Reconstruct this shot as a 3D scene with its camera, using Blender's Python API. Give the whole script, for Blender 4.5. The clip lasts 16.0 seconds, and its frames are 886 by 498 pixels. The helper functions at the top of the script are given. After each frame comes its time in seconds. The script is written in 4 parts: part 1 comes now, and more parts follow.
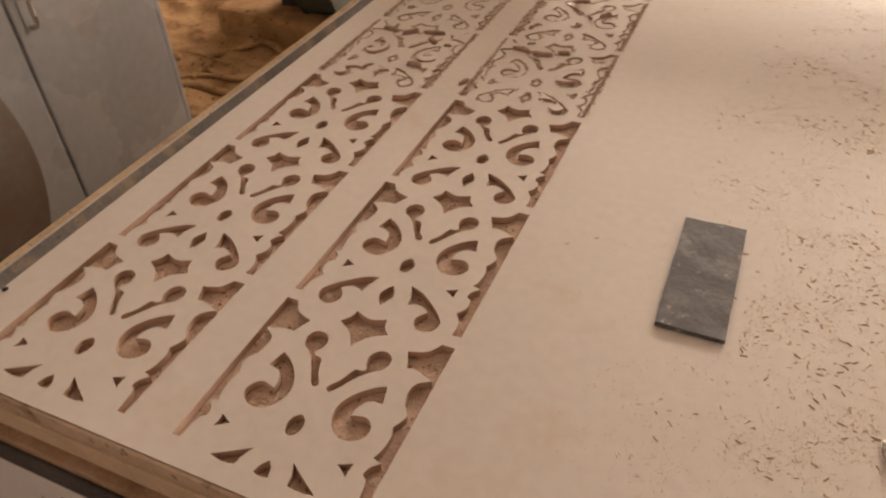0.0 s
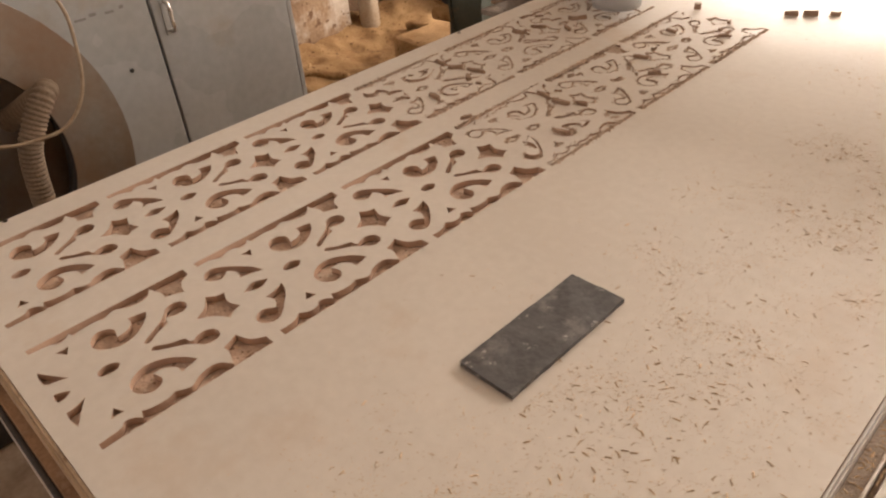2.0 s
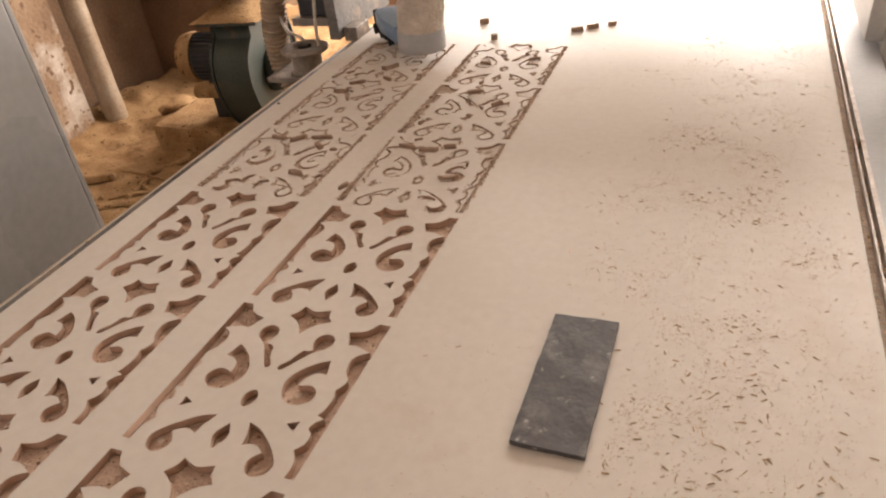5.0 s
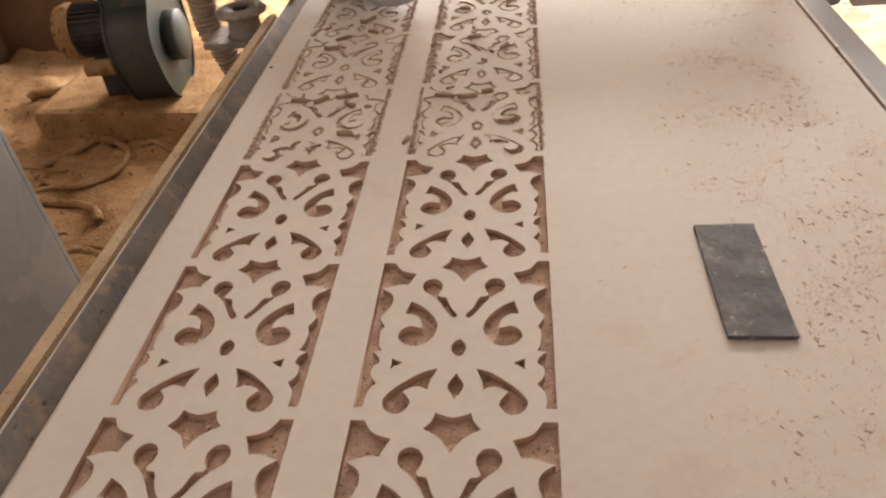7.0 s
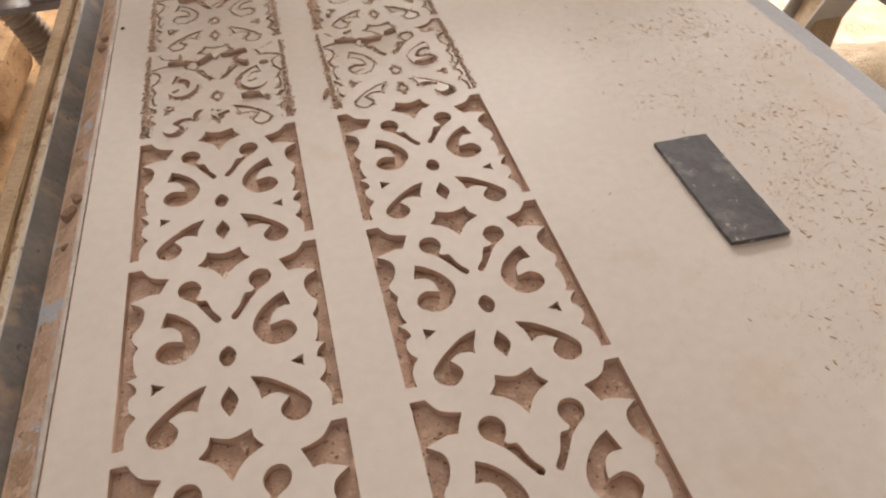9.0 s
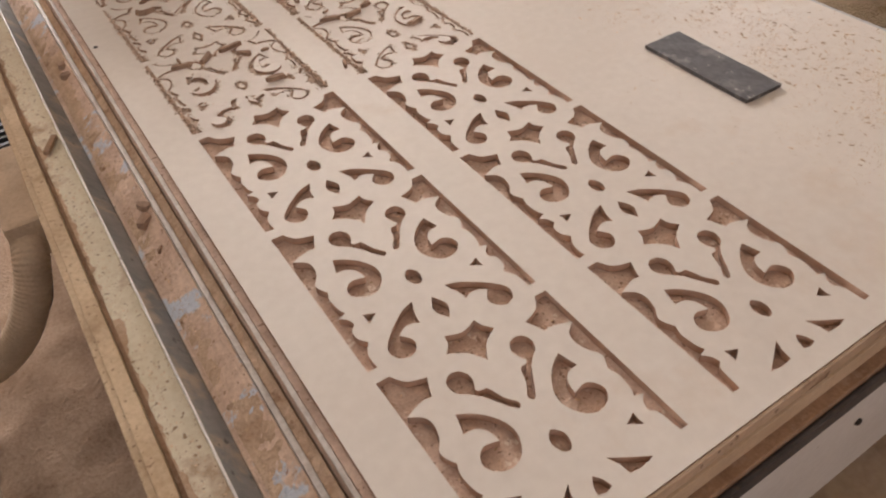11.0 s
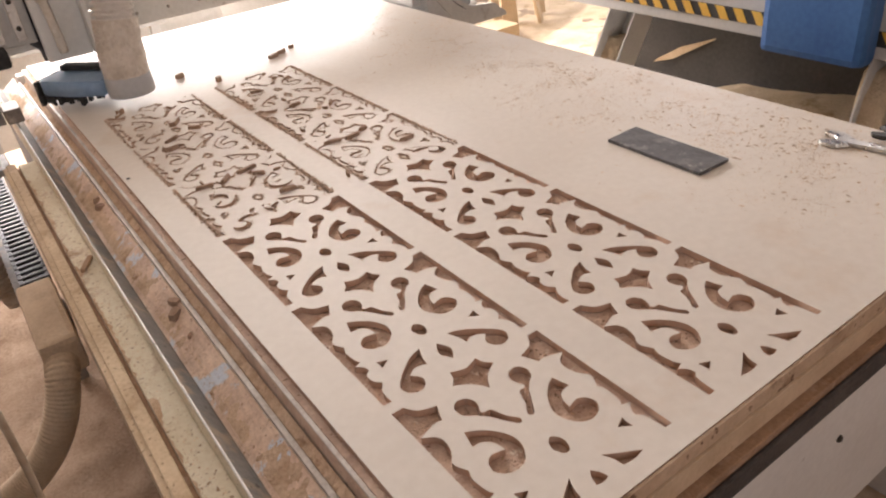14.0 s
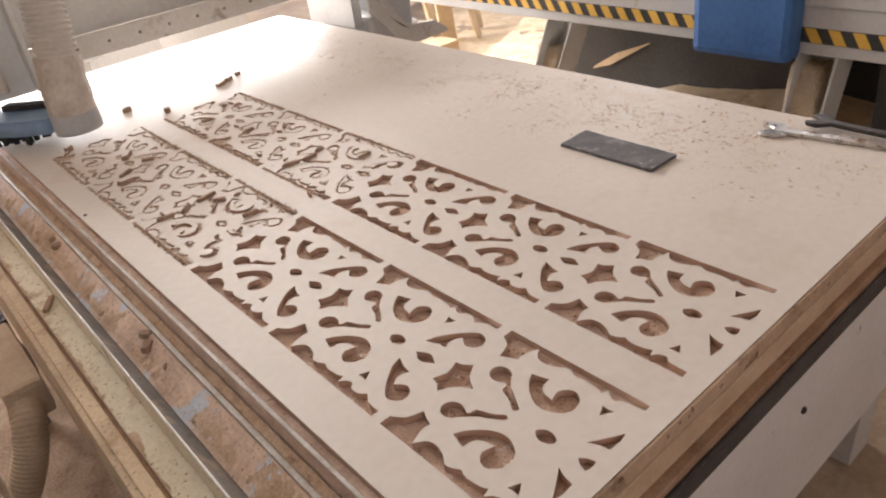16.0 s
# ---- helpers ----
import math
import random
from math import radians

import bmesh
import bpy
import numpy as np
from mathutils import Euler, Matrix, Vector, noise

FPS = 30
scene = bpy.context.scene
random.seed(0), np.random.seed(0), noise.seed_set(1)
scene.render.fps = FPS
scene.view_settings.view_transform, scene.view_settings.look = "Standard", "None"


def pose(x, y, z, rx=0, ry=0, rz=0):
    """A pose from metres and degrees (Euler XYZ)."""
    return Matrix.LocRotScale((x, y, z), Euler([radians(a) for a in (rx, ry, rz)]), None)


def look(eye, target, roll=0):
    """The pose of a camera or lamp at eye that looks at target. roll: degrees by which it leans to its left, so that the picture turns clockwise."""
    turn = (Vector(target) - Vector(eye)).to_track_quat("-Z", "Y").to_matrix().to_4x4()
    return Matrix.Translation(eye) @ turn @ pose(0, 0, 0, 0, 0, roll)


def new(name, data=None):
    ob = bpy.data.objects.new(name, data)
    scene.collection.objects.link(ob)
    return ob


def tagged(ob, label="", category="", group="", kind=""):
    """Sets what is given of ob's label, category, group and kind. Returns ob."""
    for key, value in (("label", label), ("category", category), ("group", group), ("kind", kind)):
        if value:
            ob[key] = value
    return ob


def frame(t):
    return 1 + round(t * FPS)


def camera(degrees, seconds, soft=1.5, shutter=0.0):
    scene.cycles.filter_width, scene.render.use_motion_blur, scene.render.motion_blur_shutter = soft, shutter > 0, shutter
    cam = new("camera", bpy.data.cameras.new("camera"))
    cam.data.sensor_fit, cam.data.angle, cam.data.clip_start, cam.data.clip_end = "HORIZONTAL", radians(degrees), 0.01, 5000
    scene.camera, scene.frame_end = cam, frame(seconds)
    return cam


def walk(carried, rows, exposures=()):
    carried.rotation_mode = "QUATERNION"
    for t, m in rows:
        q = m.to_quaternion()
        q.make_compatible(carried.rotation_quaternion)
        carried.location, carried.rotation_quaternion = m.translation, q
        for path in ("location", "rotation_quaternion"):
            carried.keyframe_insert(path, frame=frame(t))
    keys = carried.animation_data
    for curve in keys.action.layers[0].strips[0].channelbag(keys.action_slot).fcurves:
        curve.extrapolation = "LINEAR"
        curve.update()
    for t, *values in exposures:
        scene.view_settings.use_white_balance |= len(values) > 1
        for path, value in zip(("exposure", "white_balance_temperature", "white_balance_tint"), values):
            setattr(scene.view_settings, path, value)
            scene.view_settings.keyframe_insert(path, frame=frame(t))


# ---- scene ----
cam = camera(63.3, 16.0, soft=2.1, shutter=0.3)

PATH = [
    (0, (0.849, -0.267, 1.447), (0.2, 1.113, 0.153), -2.3),
    (0.5, (0.939, -0.219, 1.421), (0.066, 1.028, 0.124), -2.4),
    (1, (1.057, -0.155, 1.418), (0.052, 1.008, 0.138), -4.2),
    (1.5, (1.163, -0.087, 1.417), (0.054, 1.054, 0.205), -5.6),
    (2, (1.271, -0.04, 1.42), (0.077, 1.06, 0.251), -4.6),
    (2.5, (1.31, -0.003, 1.408), (0.089, 1.156, 0.329), -4.3),
    (3, (1.31, 0.02, 1.409), (0.14, 1.257, 0.36), -4.9),
    (3.2, (1.275, 0.016, 1.411), (0.157, 1.302, 0.364), -5.4),
    (5.3, (0.944, -0.154, 1.423), (0.305, 1.377, 0.307), -7.1),
    (5.5, (0.904, -0.18, 1.438), (0.285, 1.354, 0.314), -7.2),
    (6, (0.838, -0.219, 1.453), (0.258, 1.306, 0.296), -7.1),
    (6.5, (0.715, -0.234, 1.456), (0.295, 1.305, 0.249), -5.6),
    (7, (0.579, -0.248, 1.463), (0.351, 1.296, 0.213), -6.2),
    (7.5, (0.495, -0.272, 1.448), (0.446, 1.229, 0.128), -3.5),
    (8, (0.459, -0.25, 1.444), (0.568, 1.223, 0.096), -2.0),
    (8.5, (0.38, -0.181, 1.44), (0.633, 1.245, 0.061), -2.3),
    (9, (0.32, -0.171, 1.446), (0.634, 1.229, 0.052), -1.8),
    (9.5, (0.214, -0.159, 1.451), (0.729, 1.164, 0.042), -1.0),
    (10, (0.052, -0.143, 1.438), (0.756, 1.08, 0.019), -0.9),
    (10.2, (0.008, -0.14, 1.448), (0.721, 1.059, 0.014), -2.0),
    (12.5, (-0.181, -0.294, 1.438), (0.672, 1.077, 0.258), -5.1),
    (13, (-0.198, -0.305, 1.431), (0.683, 1.103, 0.318), -6.5),
    (13.5, (-0.204, -0.318, 1.425), (0.695, 1.105, 0.345), -6.2),
    (14, (-0.202, -0.324, 1.428), (0.712, 1.103, 0.366), -6.5),
    (14.5, (-0.209, -0.328, 1.431), (0.72, 1.104, 0.387), -7.2),
    (15, (-0.219, -0.322, 1.43), (0.742, 1.093, 0.393), -7.9),
    (15.5, (-0.231, -0.326, 1.439), (0.763, 1.067, 0.405), -8.6),
    (16, (-0.24, -0.329, 1.434), (0.796, 1.033, 0.398), -8.4),
]
walk(cam, [(t, look(eye, target, roll)) for t, eye, target, roll in PATH],
     [(0, 0.03, 7550, 23), (1.5, 0.14, 7200, 20), (2.2, 0.28, 7100, 17), (3, 0.36, 6850, 15), (5.5, 0.26, 6760, 18), (7, 0.23, 6580, 18), (8, 0.30, 6350, 16), (9, 0.44, 6150, 14), (10, 0.43, 6200, 15), (12.5, 0.44, 6250, 18), (13.3, 0.40, 6400, 18), (14.5, 0.44, 6100, 16), (16, 0.40, 6050, 15)])

# ---------------------------------------------------------------- world, sun, large lights
world = bpy.data.worlds.new("daylight")
scene.world = world
world.use_nodes = True
wn = world.node_tree.nodes
sky = wn.new("ShaderNodeTexSky")
sky.sky_type = "NISHITA"
sky.sun_disc = False
sky.sun_elevation = radians(32)
sky.sun_rotation = radians(64.5)
wn["Background"].inputs["Strength"].default_value = 0.12
world.node_tree.links.new(sky.outputs[0], wn["Background"].inputs["Color"])

sun = new("sun", bpy.data.lights.new("sun", "SUN"))
sun.data.energy, sun.data.angle, sun.data.color = 5.0, radians(0.6), (1.0, 0.92, 0.80)
sun.matrix_world = look((4.5, 2.15, 3.12), (0, 0, 0))


def opening_light(name, place, target, wide, high, watts, colour):
    lamp = new(name, bpy.data.lights.new(name, "AREA"))
    lamp.data.shape, lamp.data.size, lamp.data.size_y = "RECTANGLE", wide, high
    lamp.data.energy, lamp.data.color = watts, colour
    lamp.matrix_world = look(place, target)
    return lamp


opening_light("north_opening_daylight", (1.6, 4.75, 1.9), (0.8, 0.0, 1.0), 2.2, 1.8, 240, (1.0, 0.92, 0.81))
opening_light("north_doorway_daylight", (-0.5, 4.75, 1.6), (-0.3, 0.0, 0.8), 1.3, 2.3, 140, (1.0, 0.92, 0.82))
opening_light("east_opening_daylight", (5.45, 3.2, 2.0), (0.0, 1.6, 0.9), 2.5, 1.5, 22, (0.98, 0.97, 0.95))
# Added fill lamp behind the camera, lifting the shade on south-facing sides.
opening_light("south_fill_light", (-0.6, -2.85, 2.0), (0.2, 0.8, 0.8), 1.7, 1.1, 15, (1.0, 0.9, 0.8))

# ---------------------------------------------------------------- materials


def material(name, a, b, scale=6.0, fine=90.0, rough=0.6, metal=0.0, bump=0.15, spots=None, spot_scale=3.0, spot_size=0.55, spot_soft=0.08, island=0.0, rough_b=None, gloss=0.5, depth=0.01, specks=None):
    """Two colours mixed by a coarse and a fine noise, with bump; spots: a third colour in patches; specks: colour, scale and size of small flecks."""
    m = bpy.data.materials.new(name)
    m.use_nodes = True
    n, l = m.node_tree.nodes, m.node_tree.links
    p = n["Principled BSDF"]
    where = n.new("ShaderNodeNewGeometry")
    coarse, small = n.new("ShaderNodeTexNoise"), n.new("ShaderNodeTexNoise")
    for t, s, d in ((coarse, scale, 5.0), (small, fine, 4.0)):
        t.inputs["Scale"].default_value, t.inputs["Detail"].default_value = s, d
        l.new(where.outputs["Position"], t.inputs["Vector"])
    both = n.new("ShaderNodeMath")
    both.operation = "MULTIPLY_ADD"
    l.new(small.outputs["Fac"], both.inputs[0])
    both.inputs[1].default_value = 0.55
    l.new(coarse.outputs["Fac"], both.inputs[2])
    ramp = n.new("ShaderNodeValToRGB")
    ramp.color_ramp.elements[0].position, ramp.color_ramp.elements[1].position = 0.55, 1.0
    ramp.color_ramp.elements[0].color, ramp.color_ramp.elements[1].color = (*a, 1), (*b, 1)
    l.new(both.outputs[0], ramp.inputs["Fac"])
    colour = ramp.outputs["Color"]
    if spots:
        patch = n.new("ShaderNodeTexNoise")
        patch.inputs["Scale"].default_value, patch.inputs["Detail"].default_value = spot_scale, 9.0
        patch.inputs["Roughness"].default_value = 0.65
        l.new(where.outputs["Position"], patch.inputs["Vector"])
        cut = n.new("ShaderNodeMapRange")
        cut.inputs["From Min"].default_value, cut.inputs["From Max"].default_value = spot_size, spot_size + spot_soft
        l.new(patch.outputs["Fac"], cut.inputs["Value"])
        mix = n.new("ShaderNodeMix")
        mix.data_type = "RGBA"
        l.new(cut.outputs["Result"], mix.inputs["Factor"])
        l.new(colour, mix.inputs["A"])
        mix.inputs["B"].default_value = (*spots, 1)
        colour = mix.outputs["Result"]
    if specks:
        fleck = n.new("ShaderNodeTexNoise")
        fleck.inputs["Scale"].default_value, fleck.inputs["Detail"].default_value = specks[1], 3.0
        l.new(where.outputs["Position"], fleck.inputs["Vector"])
        edge = n.new("ShaderNodeMapRange")
        edge.inputs["From Min"].default_value, edge.inputs["From Max"].default_value = specks[2], specks[2] + 0.05
        l.new(fleck.outputs["Fac"], edge.inputs["Value"])
        over = n.new("ShaderNodeMix")
        over.data_type = "RGBA"
        l.new(edge.outputs["Result"], over.inputs["Factor"])
        l.new(colour, over.inputs["A"])
        over.inputs["B"].default_value = (*specks[0], 1)
        colour = over.outputs["Result"]
    if island:
        hsv = n.new("ShaderNodeHueSaturation")
        spread = n.new("ShaderNodeMapRange")
        spread.inputs["To Min"].default_value, spread.inputs["To Max"].default_value = 1 - island, 1 + island
        l.new(where.outputs["Random Per Island"], spread.inputs["Value"])
        l.new(spread.outputs["Result"], hsv.inputs["Value"])
        l.new(colour, hsv.inputs["Color"])
        colour = hsv.outputs["Color"]
    l.new(colour, p.inputs["Base Color"])
    p.inputs["Metallic"].default_value = metal
    p.inputs["Specular IOR Level"].default_value = gloss
    vary = n.new("ShaderNodeMapRange")
    vary.inputs["To Min"].default_value, vary.inputs["To Max"].default_value = rough, rough if rough_b is None else rough_b
    vary.inputs["From Min"].default_value, vary.inputs["From Max"].default_value = 0.35, 0.65
    l.new(coarse.outputs["Fac"], vary.inputs["Value"])
    l.new(vary.outputs["Result"], p.inputs["Roughness"])
    if bump:
        relief = n.new("ShaderNodeBump")
        relief.inputs["Strength"].default_value, relief.inputs["Distance"].default_value = bump, depth
        l.new(both.outputs[0], relief.inputs["Height"])
        l.new(relief.outputs["Normal"], p.inputs["Normal"])
    return m


M_SHEET = material("melamine_face", (0.66, 0.60, 0.53), (0.75, 0.695, 0.625), 2.2, 60, 0.48, 0, 0.02, (0.62, 0.50, 0.39), 3.0, 0.58, 0.2, rough_b=0.62, gloss=0.42, depth=0.002)
M_CORE = material("fibreboard_core", (0.42, 0.275, 0.195), (0.57, 0.40, 0.30), 30, 400, 0.9, 0, 0.3, depth=0.003)
M_FLOOR_POCKET = material("routed_bed_board", (0.52, 0.365, 0.275), (0.76, 0.59, 0.475), 34, 260, 0.9, 0, 0.8, (0.80, 0.70, 0.60), 60, 0.60, 0.05, depth=0.004, specks=((0.32, 0.20, 0.14), 150, 0.63))
M_EDGEWOOD = material("pale_wood_edge", (0.42, 0.30, 0.20), (0.62, 0.47, 0.33), 9, 120, 0.8, 0, 0.4, (0.20, 0.115, 0.065), 14, 0.55, 0.1, depth=0.003, specks=((0.16, 0.09, 0.055), 60, 0.64))
M_BANDPALE = material("pale_yellow_wood_edge", (0.50, 0.365, 0.235), (0.66, 0.51, 0.35), 14, 130, 0.7, 0, 0.3, (0.34, 0.21, 0.12), 10, 0.62, 0.08, depth=0.003)
M_BROWNBOARD = material("brown_dusty_board", (0.28, 0.17, 0.10), (0.46, 0.30, 0.19), 22, 200, 0.95, 0, 0.6, (0.42, 0.29, 0.2), 18, 0.58, 0.06, depth=0.006)
M_BEDSTEEL = material("dusty_blue_steel", (0.50, 0.34, 0.24), (0.80, 0.61, 0.46), 16, 130, 0.6, 0, 0.9, (0.60, 0.64, 0.70), 9, 0.565, 0.03, depth=0.006, specks=((0.34, 0.19, 0.11), 120, 0.645))
M_GREYBLUE = material("grey_blue_paint", (0.15, 0.15, 0.15), (0.25, 0.235, 0.22), 12, 90, 0.7, 0, 0.5, (0.36, 0.29, 0.22), 14, 0.54, 0.12, specks=((0.10, 0.09, 0.085), 40, 0.66))
M_RAIL = material("ground_steel_rail", (0.52, 0.49, 0.46), (0.74, 0.71, 0.67), 15, 150, 0.45, 0.15, 0.05, (0.22, 0.17, 0.13), 16, 0.62, 0.06)
M_CREAM = material("cream_painted_steel", (0.70, 0.61, 0.44), (0.86, 0.80, 0.64), 12, 110, 0.75, 0, 0.6, (0.48, 0.33, 0.20), 12, 0.545, 0.14, depth=0.006, specks=((0.36, 0.24, 0.14), 130, 0.635))
M_TAN = material("dust_coated_tan_cover", (0.46, 0.33, 0.20), (0.68, 0.53, 0.35), 7, 130, 0.8, 0, 0.5, (0.36, 0.24, 0.13), 12, 0.56, 0.15, depth=0.004, specks=((0.30, 0.20, 0.12), 120, 0.63))
M_WHITESTEEL = material("white_painted_steel", (0.64, 0.63, 0.60), (0.76, 0.75, 0.72), 3, 70, 0.5, 0, 0.05, (0.25, 0.21, 0.17), 22, 0.68, 0.03)
M_DARK = material("dark_rubber_edge", (0.035, 0.03, 0.028), (0.09, 0.08, 0.075), 12, 150, 0.7, 0, 0.2)
M_PAD = material("dusty_black_rubber", (0.055, 0.053, 0.054), (0.12, 0.115, 0.115), 16, 90, 0.45, 0, 0.4, (0.27, 0.25, 0.24), 20, 0.53, 0.2, rough_b=0.7, depth=0.005, specks=((0.36, 0.34, 0.32), 70, 0.66))
M_CHROME = material("scuffed_chrome", (0.5, 0.48, 0.45), (0.72, 0.7, 0.67), 40, 200, 0.22, 1.0, 0.05, rough_b=0.4)
M_BLACKSTEEL = material("blackened_steel", (0.03, 0.028, 0.026), (0.08, 0.07, 0.06), 25, 200, 0.45, 0.7, 0.1)
M_CABINET = material("grey_enamelled_steel", (0.40, 0.415, 0.42), (0.50, 0.515, 0.52), 2, 40, 0.22, 0, 0.02, (0.38, 0.32, 0.25), 3, 0.60, 0.2, rough_b=0.34, depth=0.003)
M_SAWDUST = material("orange_sawdust", (0.29, 0.165, 0.078), (0.50, 0.325, 0.17), 9, 140, 1.0, 0, 0.9, (0.19, 0.10, 0.048), 5, 0.56, 0.15, gloss=0.1, depth=0.02, specks=((0.17, 0.095, 0.045), 48, 0.63))
# Paler than the orange sawdust: part of the sun's glare is in this colour.
M_PALEDUST = material("sunlit_pale_sawdust", (0.55, 0.42, 0.27), (0.76, 0.62, 0.45), 7, 120, 1.0, 0, 0.9, (0.40, 0.27, 0.15), 6, 0.58, 0.12, gloss=0.1, depth=0.02)
M_GROUND = material("dusty_concrete", (0.28, 0.20, 0.14), (0.44, 0.34, 0.25), 3, 60, 0.95, 0, 0.5, (0.5, 0.37, 0.22), 1.5, 0.52, 0.2, gloss=0.2)
M_PLASTER = material("stained_plaster", (0.24, 0.15, 0.09), (0.40, 0.28, 0.19), 4, 60, 0.9, 0, 0.4, (0.74, 0.69, 0.62), 1.3, 0.55, 0.10)
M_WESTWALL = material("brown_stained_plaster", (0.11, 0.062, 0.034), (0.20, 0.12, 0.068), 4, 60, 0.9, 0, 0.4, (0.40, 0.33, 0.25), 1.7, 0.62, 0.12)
M_PILASTER = material("flaking_white_plaster", (0.20, 0.12, 0.07), (0.36, 0.25, 0.16), 5, 60, 0.9, 0, 0.5, (0.56, 0.50, 0.43), 2.6, 0.52, 0.12, specks=((0.16, 0.09, 0.05), 26, 0.60))
M_CEIL = material("sheet_roof", (0.36, 0.34, 0.31), (0.46, 0.44, 0.41), 2, 30, 0.8, 0, 0.1)
M_PIPE = material("dirty_white_plastic", (0.50, 0.44, 0.36), (0.70, 0.66, 0.60), 5, 90, 0.5, 0, 0.1, (0.36, 0.24, 0.14), 6, 0.62, 0.15)
M_OLDPIPE = material("brown_stained_pipe", (0.26, 0.18, 0.11), (0.44, 0.36, 0.27), 5, 90, 0.55, 0, 0.2, (0.20, 0.12, 0.06), 6, 0.55, 0.2)
M_SCRAP = material("broken_fibreboard", (0.27, 0.175, 0.12), (0.46, 0.325, 0.235), 40, 300, 0.95, 0, 0.5, depth=0.004)
M_GREEN = material("dark_green_enamel", (0.026, 0.036, 0.031), (0.055, 0.07, 0.06), 6, 90, 0.5, 0, 0.1, (0.20, 0.13, 0.07), 7, 0.60, 0.15)
M_MOTOR = material("black_motor_casting", (0.025, 0.025, 0.027), (0.06, 0.06, 0.065), 14, 120, 0.5, 0.2, 0.1)
M_HOSE = material("ribbed_hose_grey", (0.62, 0.58, 0.53), (0.78, 0.74, 0.69), 9, 120, 0.5, 0, 0.1, (0.5, 0.42, 0.34), 10, 0.6, 0.15)
M_DUSTHOSE = material("dust_covered_hose", (0.52, 0.40, 0.28), (0.70, 0.57, 0.42), 14, 150, 0.95, 0, 0.4)
M_DARKHOSE = material("dull_brown_hose", (0.15, 0.105, 0.07), (0.27, 0.20, 0.14), 14, 150, 0.9, 0, 0.3)
M_RIBHOSE = material("brown_dusty_ribbed_hose", (0.28, 0.20, 0.135), (0.46, 0.36, 0.265), 14, 150, 0.9, 0, 0.3)
M_TAPE = material("brown_packing_tape", (0.52, 0.455, 0.38), (0.72, 0.655, 0.575), 18, 90, 0.38, 0, 1.0, (0.68, 0.63, 0.56), 12, 0.56, 0.1, depth=0.012)
M_BLUE = material("blue_enamel", (0.18, 0.28, 0.42), (0.27, 0.39, 0.55), 6, 70, 0.4, 0, 0.05, (0.35, 0.42, 0.5), 9, 0.62, 0.2)
M_BLUECOVER = material("royal_blue_cover", (0.035, 0.10, 0.27), (0.06, 0.16, 0.38), 4, 60, 0.45, 0, 0.1, (0.14, 0.22, 0.36), 6, 0.64, 0.15)
M_GREYPAINT = material("light_grey_machine_paint", (0.50, 0.49, 0.47), (0.62, 0.61, 0.58), 4, 70, 0.5, 0, 0.08, (0.36, 0.28, 0.2), 7, 0.64, 0.12)
M_GREYBEAM = material("pale_worn_beam_paint", (0.52, 0.50, 0.46), (0.66, 0.64, 0.60), 5, 70, 0.55, 0, 0.15, (0.34, 0.29, 0.24), 9, 0.60, 0.10)
M_YELLOW = material("hazard_yellow", (0.70, 0.40, 0.05), (0.82, 0.52, 0.10), 6, 80, 0.6, 0, 0.05)
M_BLACK = material("hazard_black", (0.025, 0.024, 0.022), (0.06, 0.055, 0.05), 6, 80, 0.6, 0, 0.05)
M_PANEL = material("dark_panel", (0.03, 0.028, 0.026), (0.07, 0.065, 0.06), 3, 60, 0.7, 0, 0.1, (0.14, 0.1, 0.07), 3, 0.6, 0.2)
M_BRISTLE = material("black_bristles", (0.015, 0.015, 0.015), (0.04, 0.04, 0.04), 60, 300, 0.9, 0, 0.4)
M_PALEBEIGE = material("pale_beige_enamel", (0.23, 0.205, 0.175), (0.32, 0.29, 0.255), 3, 60, 0.4, 0, 0.05, (0.26, 0.145, 0.08), 2.3, 0.42, 0.25)
M_CHIP = material("wood_chip", (0.53, 0.37, 0.22), (0.78, 0.60, 0.41), 30, 200, 0.95, 0, 0.2, island=0.2)
M_FLUFF = material("brown_cut_fibre", (0.53, 0.40, 0.305), (0.75, 0.605, 0.49), 30, 220, 0.95, 0, 0.4, island=0.28, specks=((0.33, 0.215, 0.145), 110, 0.60))
M_PALEWOOD = material("pale_raw_timber", (0.50, 0.36, 0.21), (0.70, 0.56, 0.38), 6, 120, 0.8, 0, 0.2)
M_DARKDUST = material("dusty_dark_steel", (0.18, 0.155, 0.135), (0.32, 0.28, 0.245), 14, 120, 0.55, 0.2, 0.3, (0.50, 0.42, 0.34), 16, 0.56, 0.12)
M_LEDGE = material("pinkish_brown_dusty_board", (0.56, 0.40, 0.30), (0.78, 0.60, 0.47), 26, 180, 0.7, 0, 0.8, (0.26, 0.155, 0.10), 26, 0.66, 0.03, depth=0.006, specks=((0.36, 0.22, 0.145), 110, 0.64))
M_GREYDUST = material("pale_grey_brown_dust", (0.36, 0.29, 0.235), (0.56, 0.475, 0.40), 24, 180, 0.95, 0, 0.5, specks=((0.25, 0.17, 0.12), 90, 0.62))
M_LIP = material("worn_aluminium", (0.52, 0.47, 0.42), (0.74, 0.70, 0.65), 20, 160, 0.56, 0.25, 0.2, (0.40, 0.28, 0.2), 14, 0.60, 0.08)
M_COOLGREY = material("cool_grey_paint", (0.40, 0.41, 0.42), (0.50, 0.51, 0.52), 6, 80, 0.5, 0, 0.06, (0.44, 0.37, 0.29), 9, 0.66, 0.1)
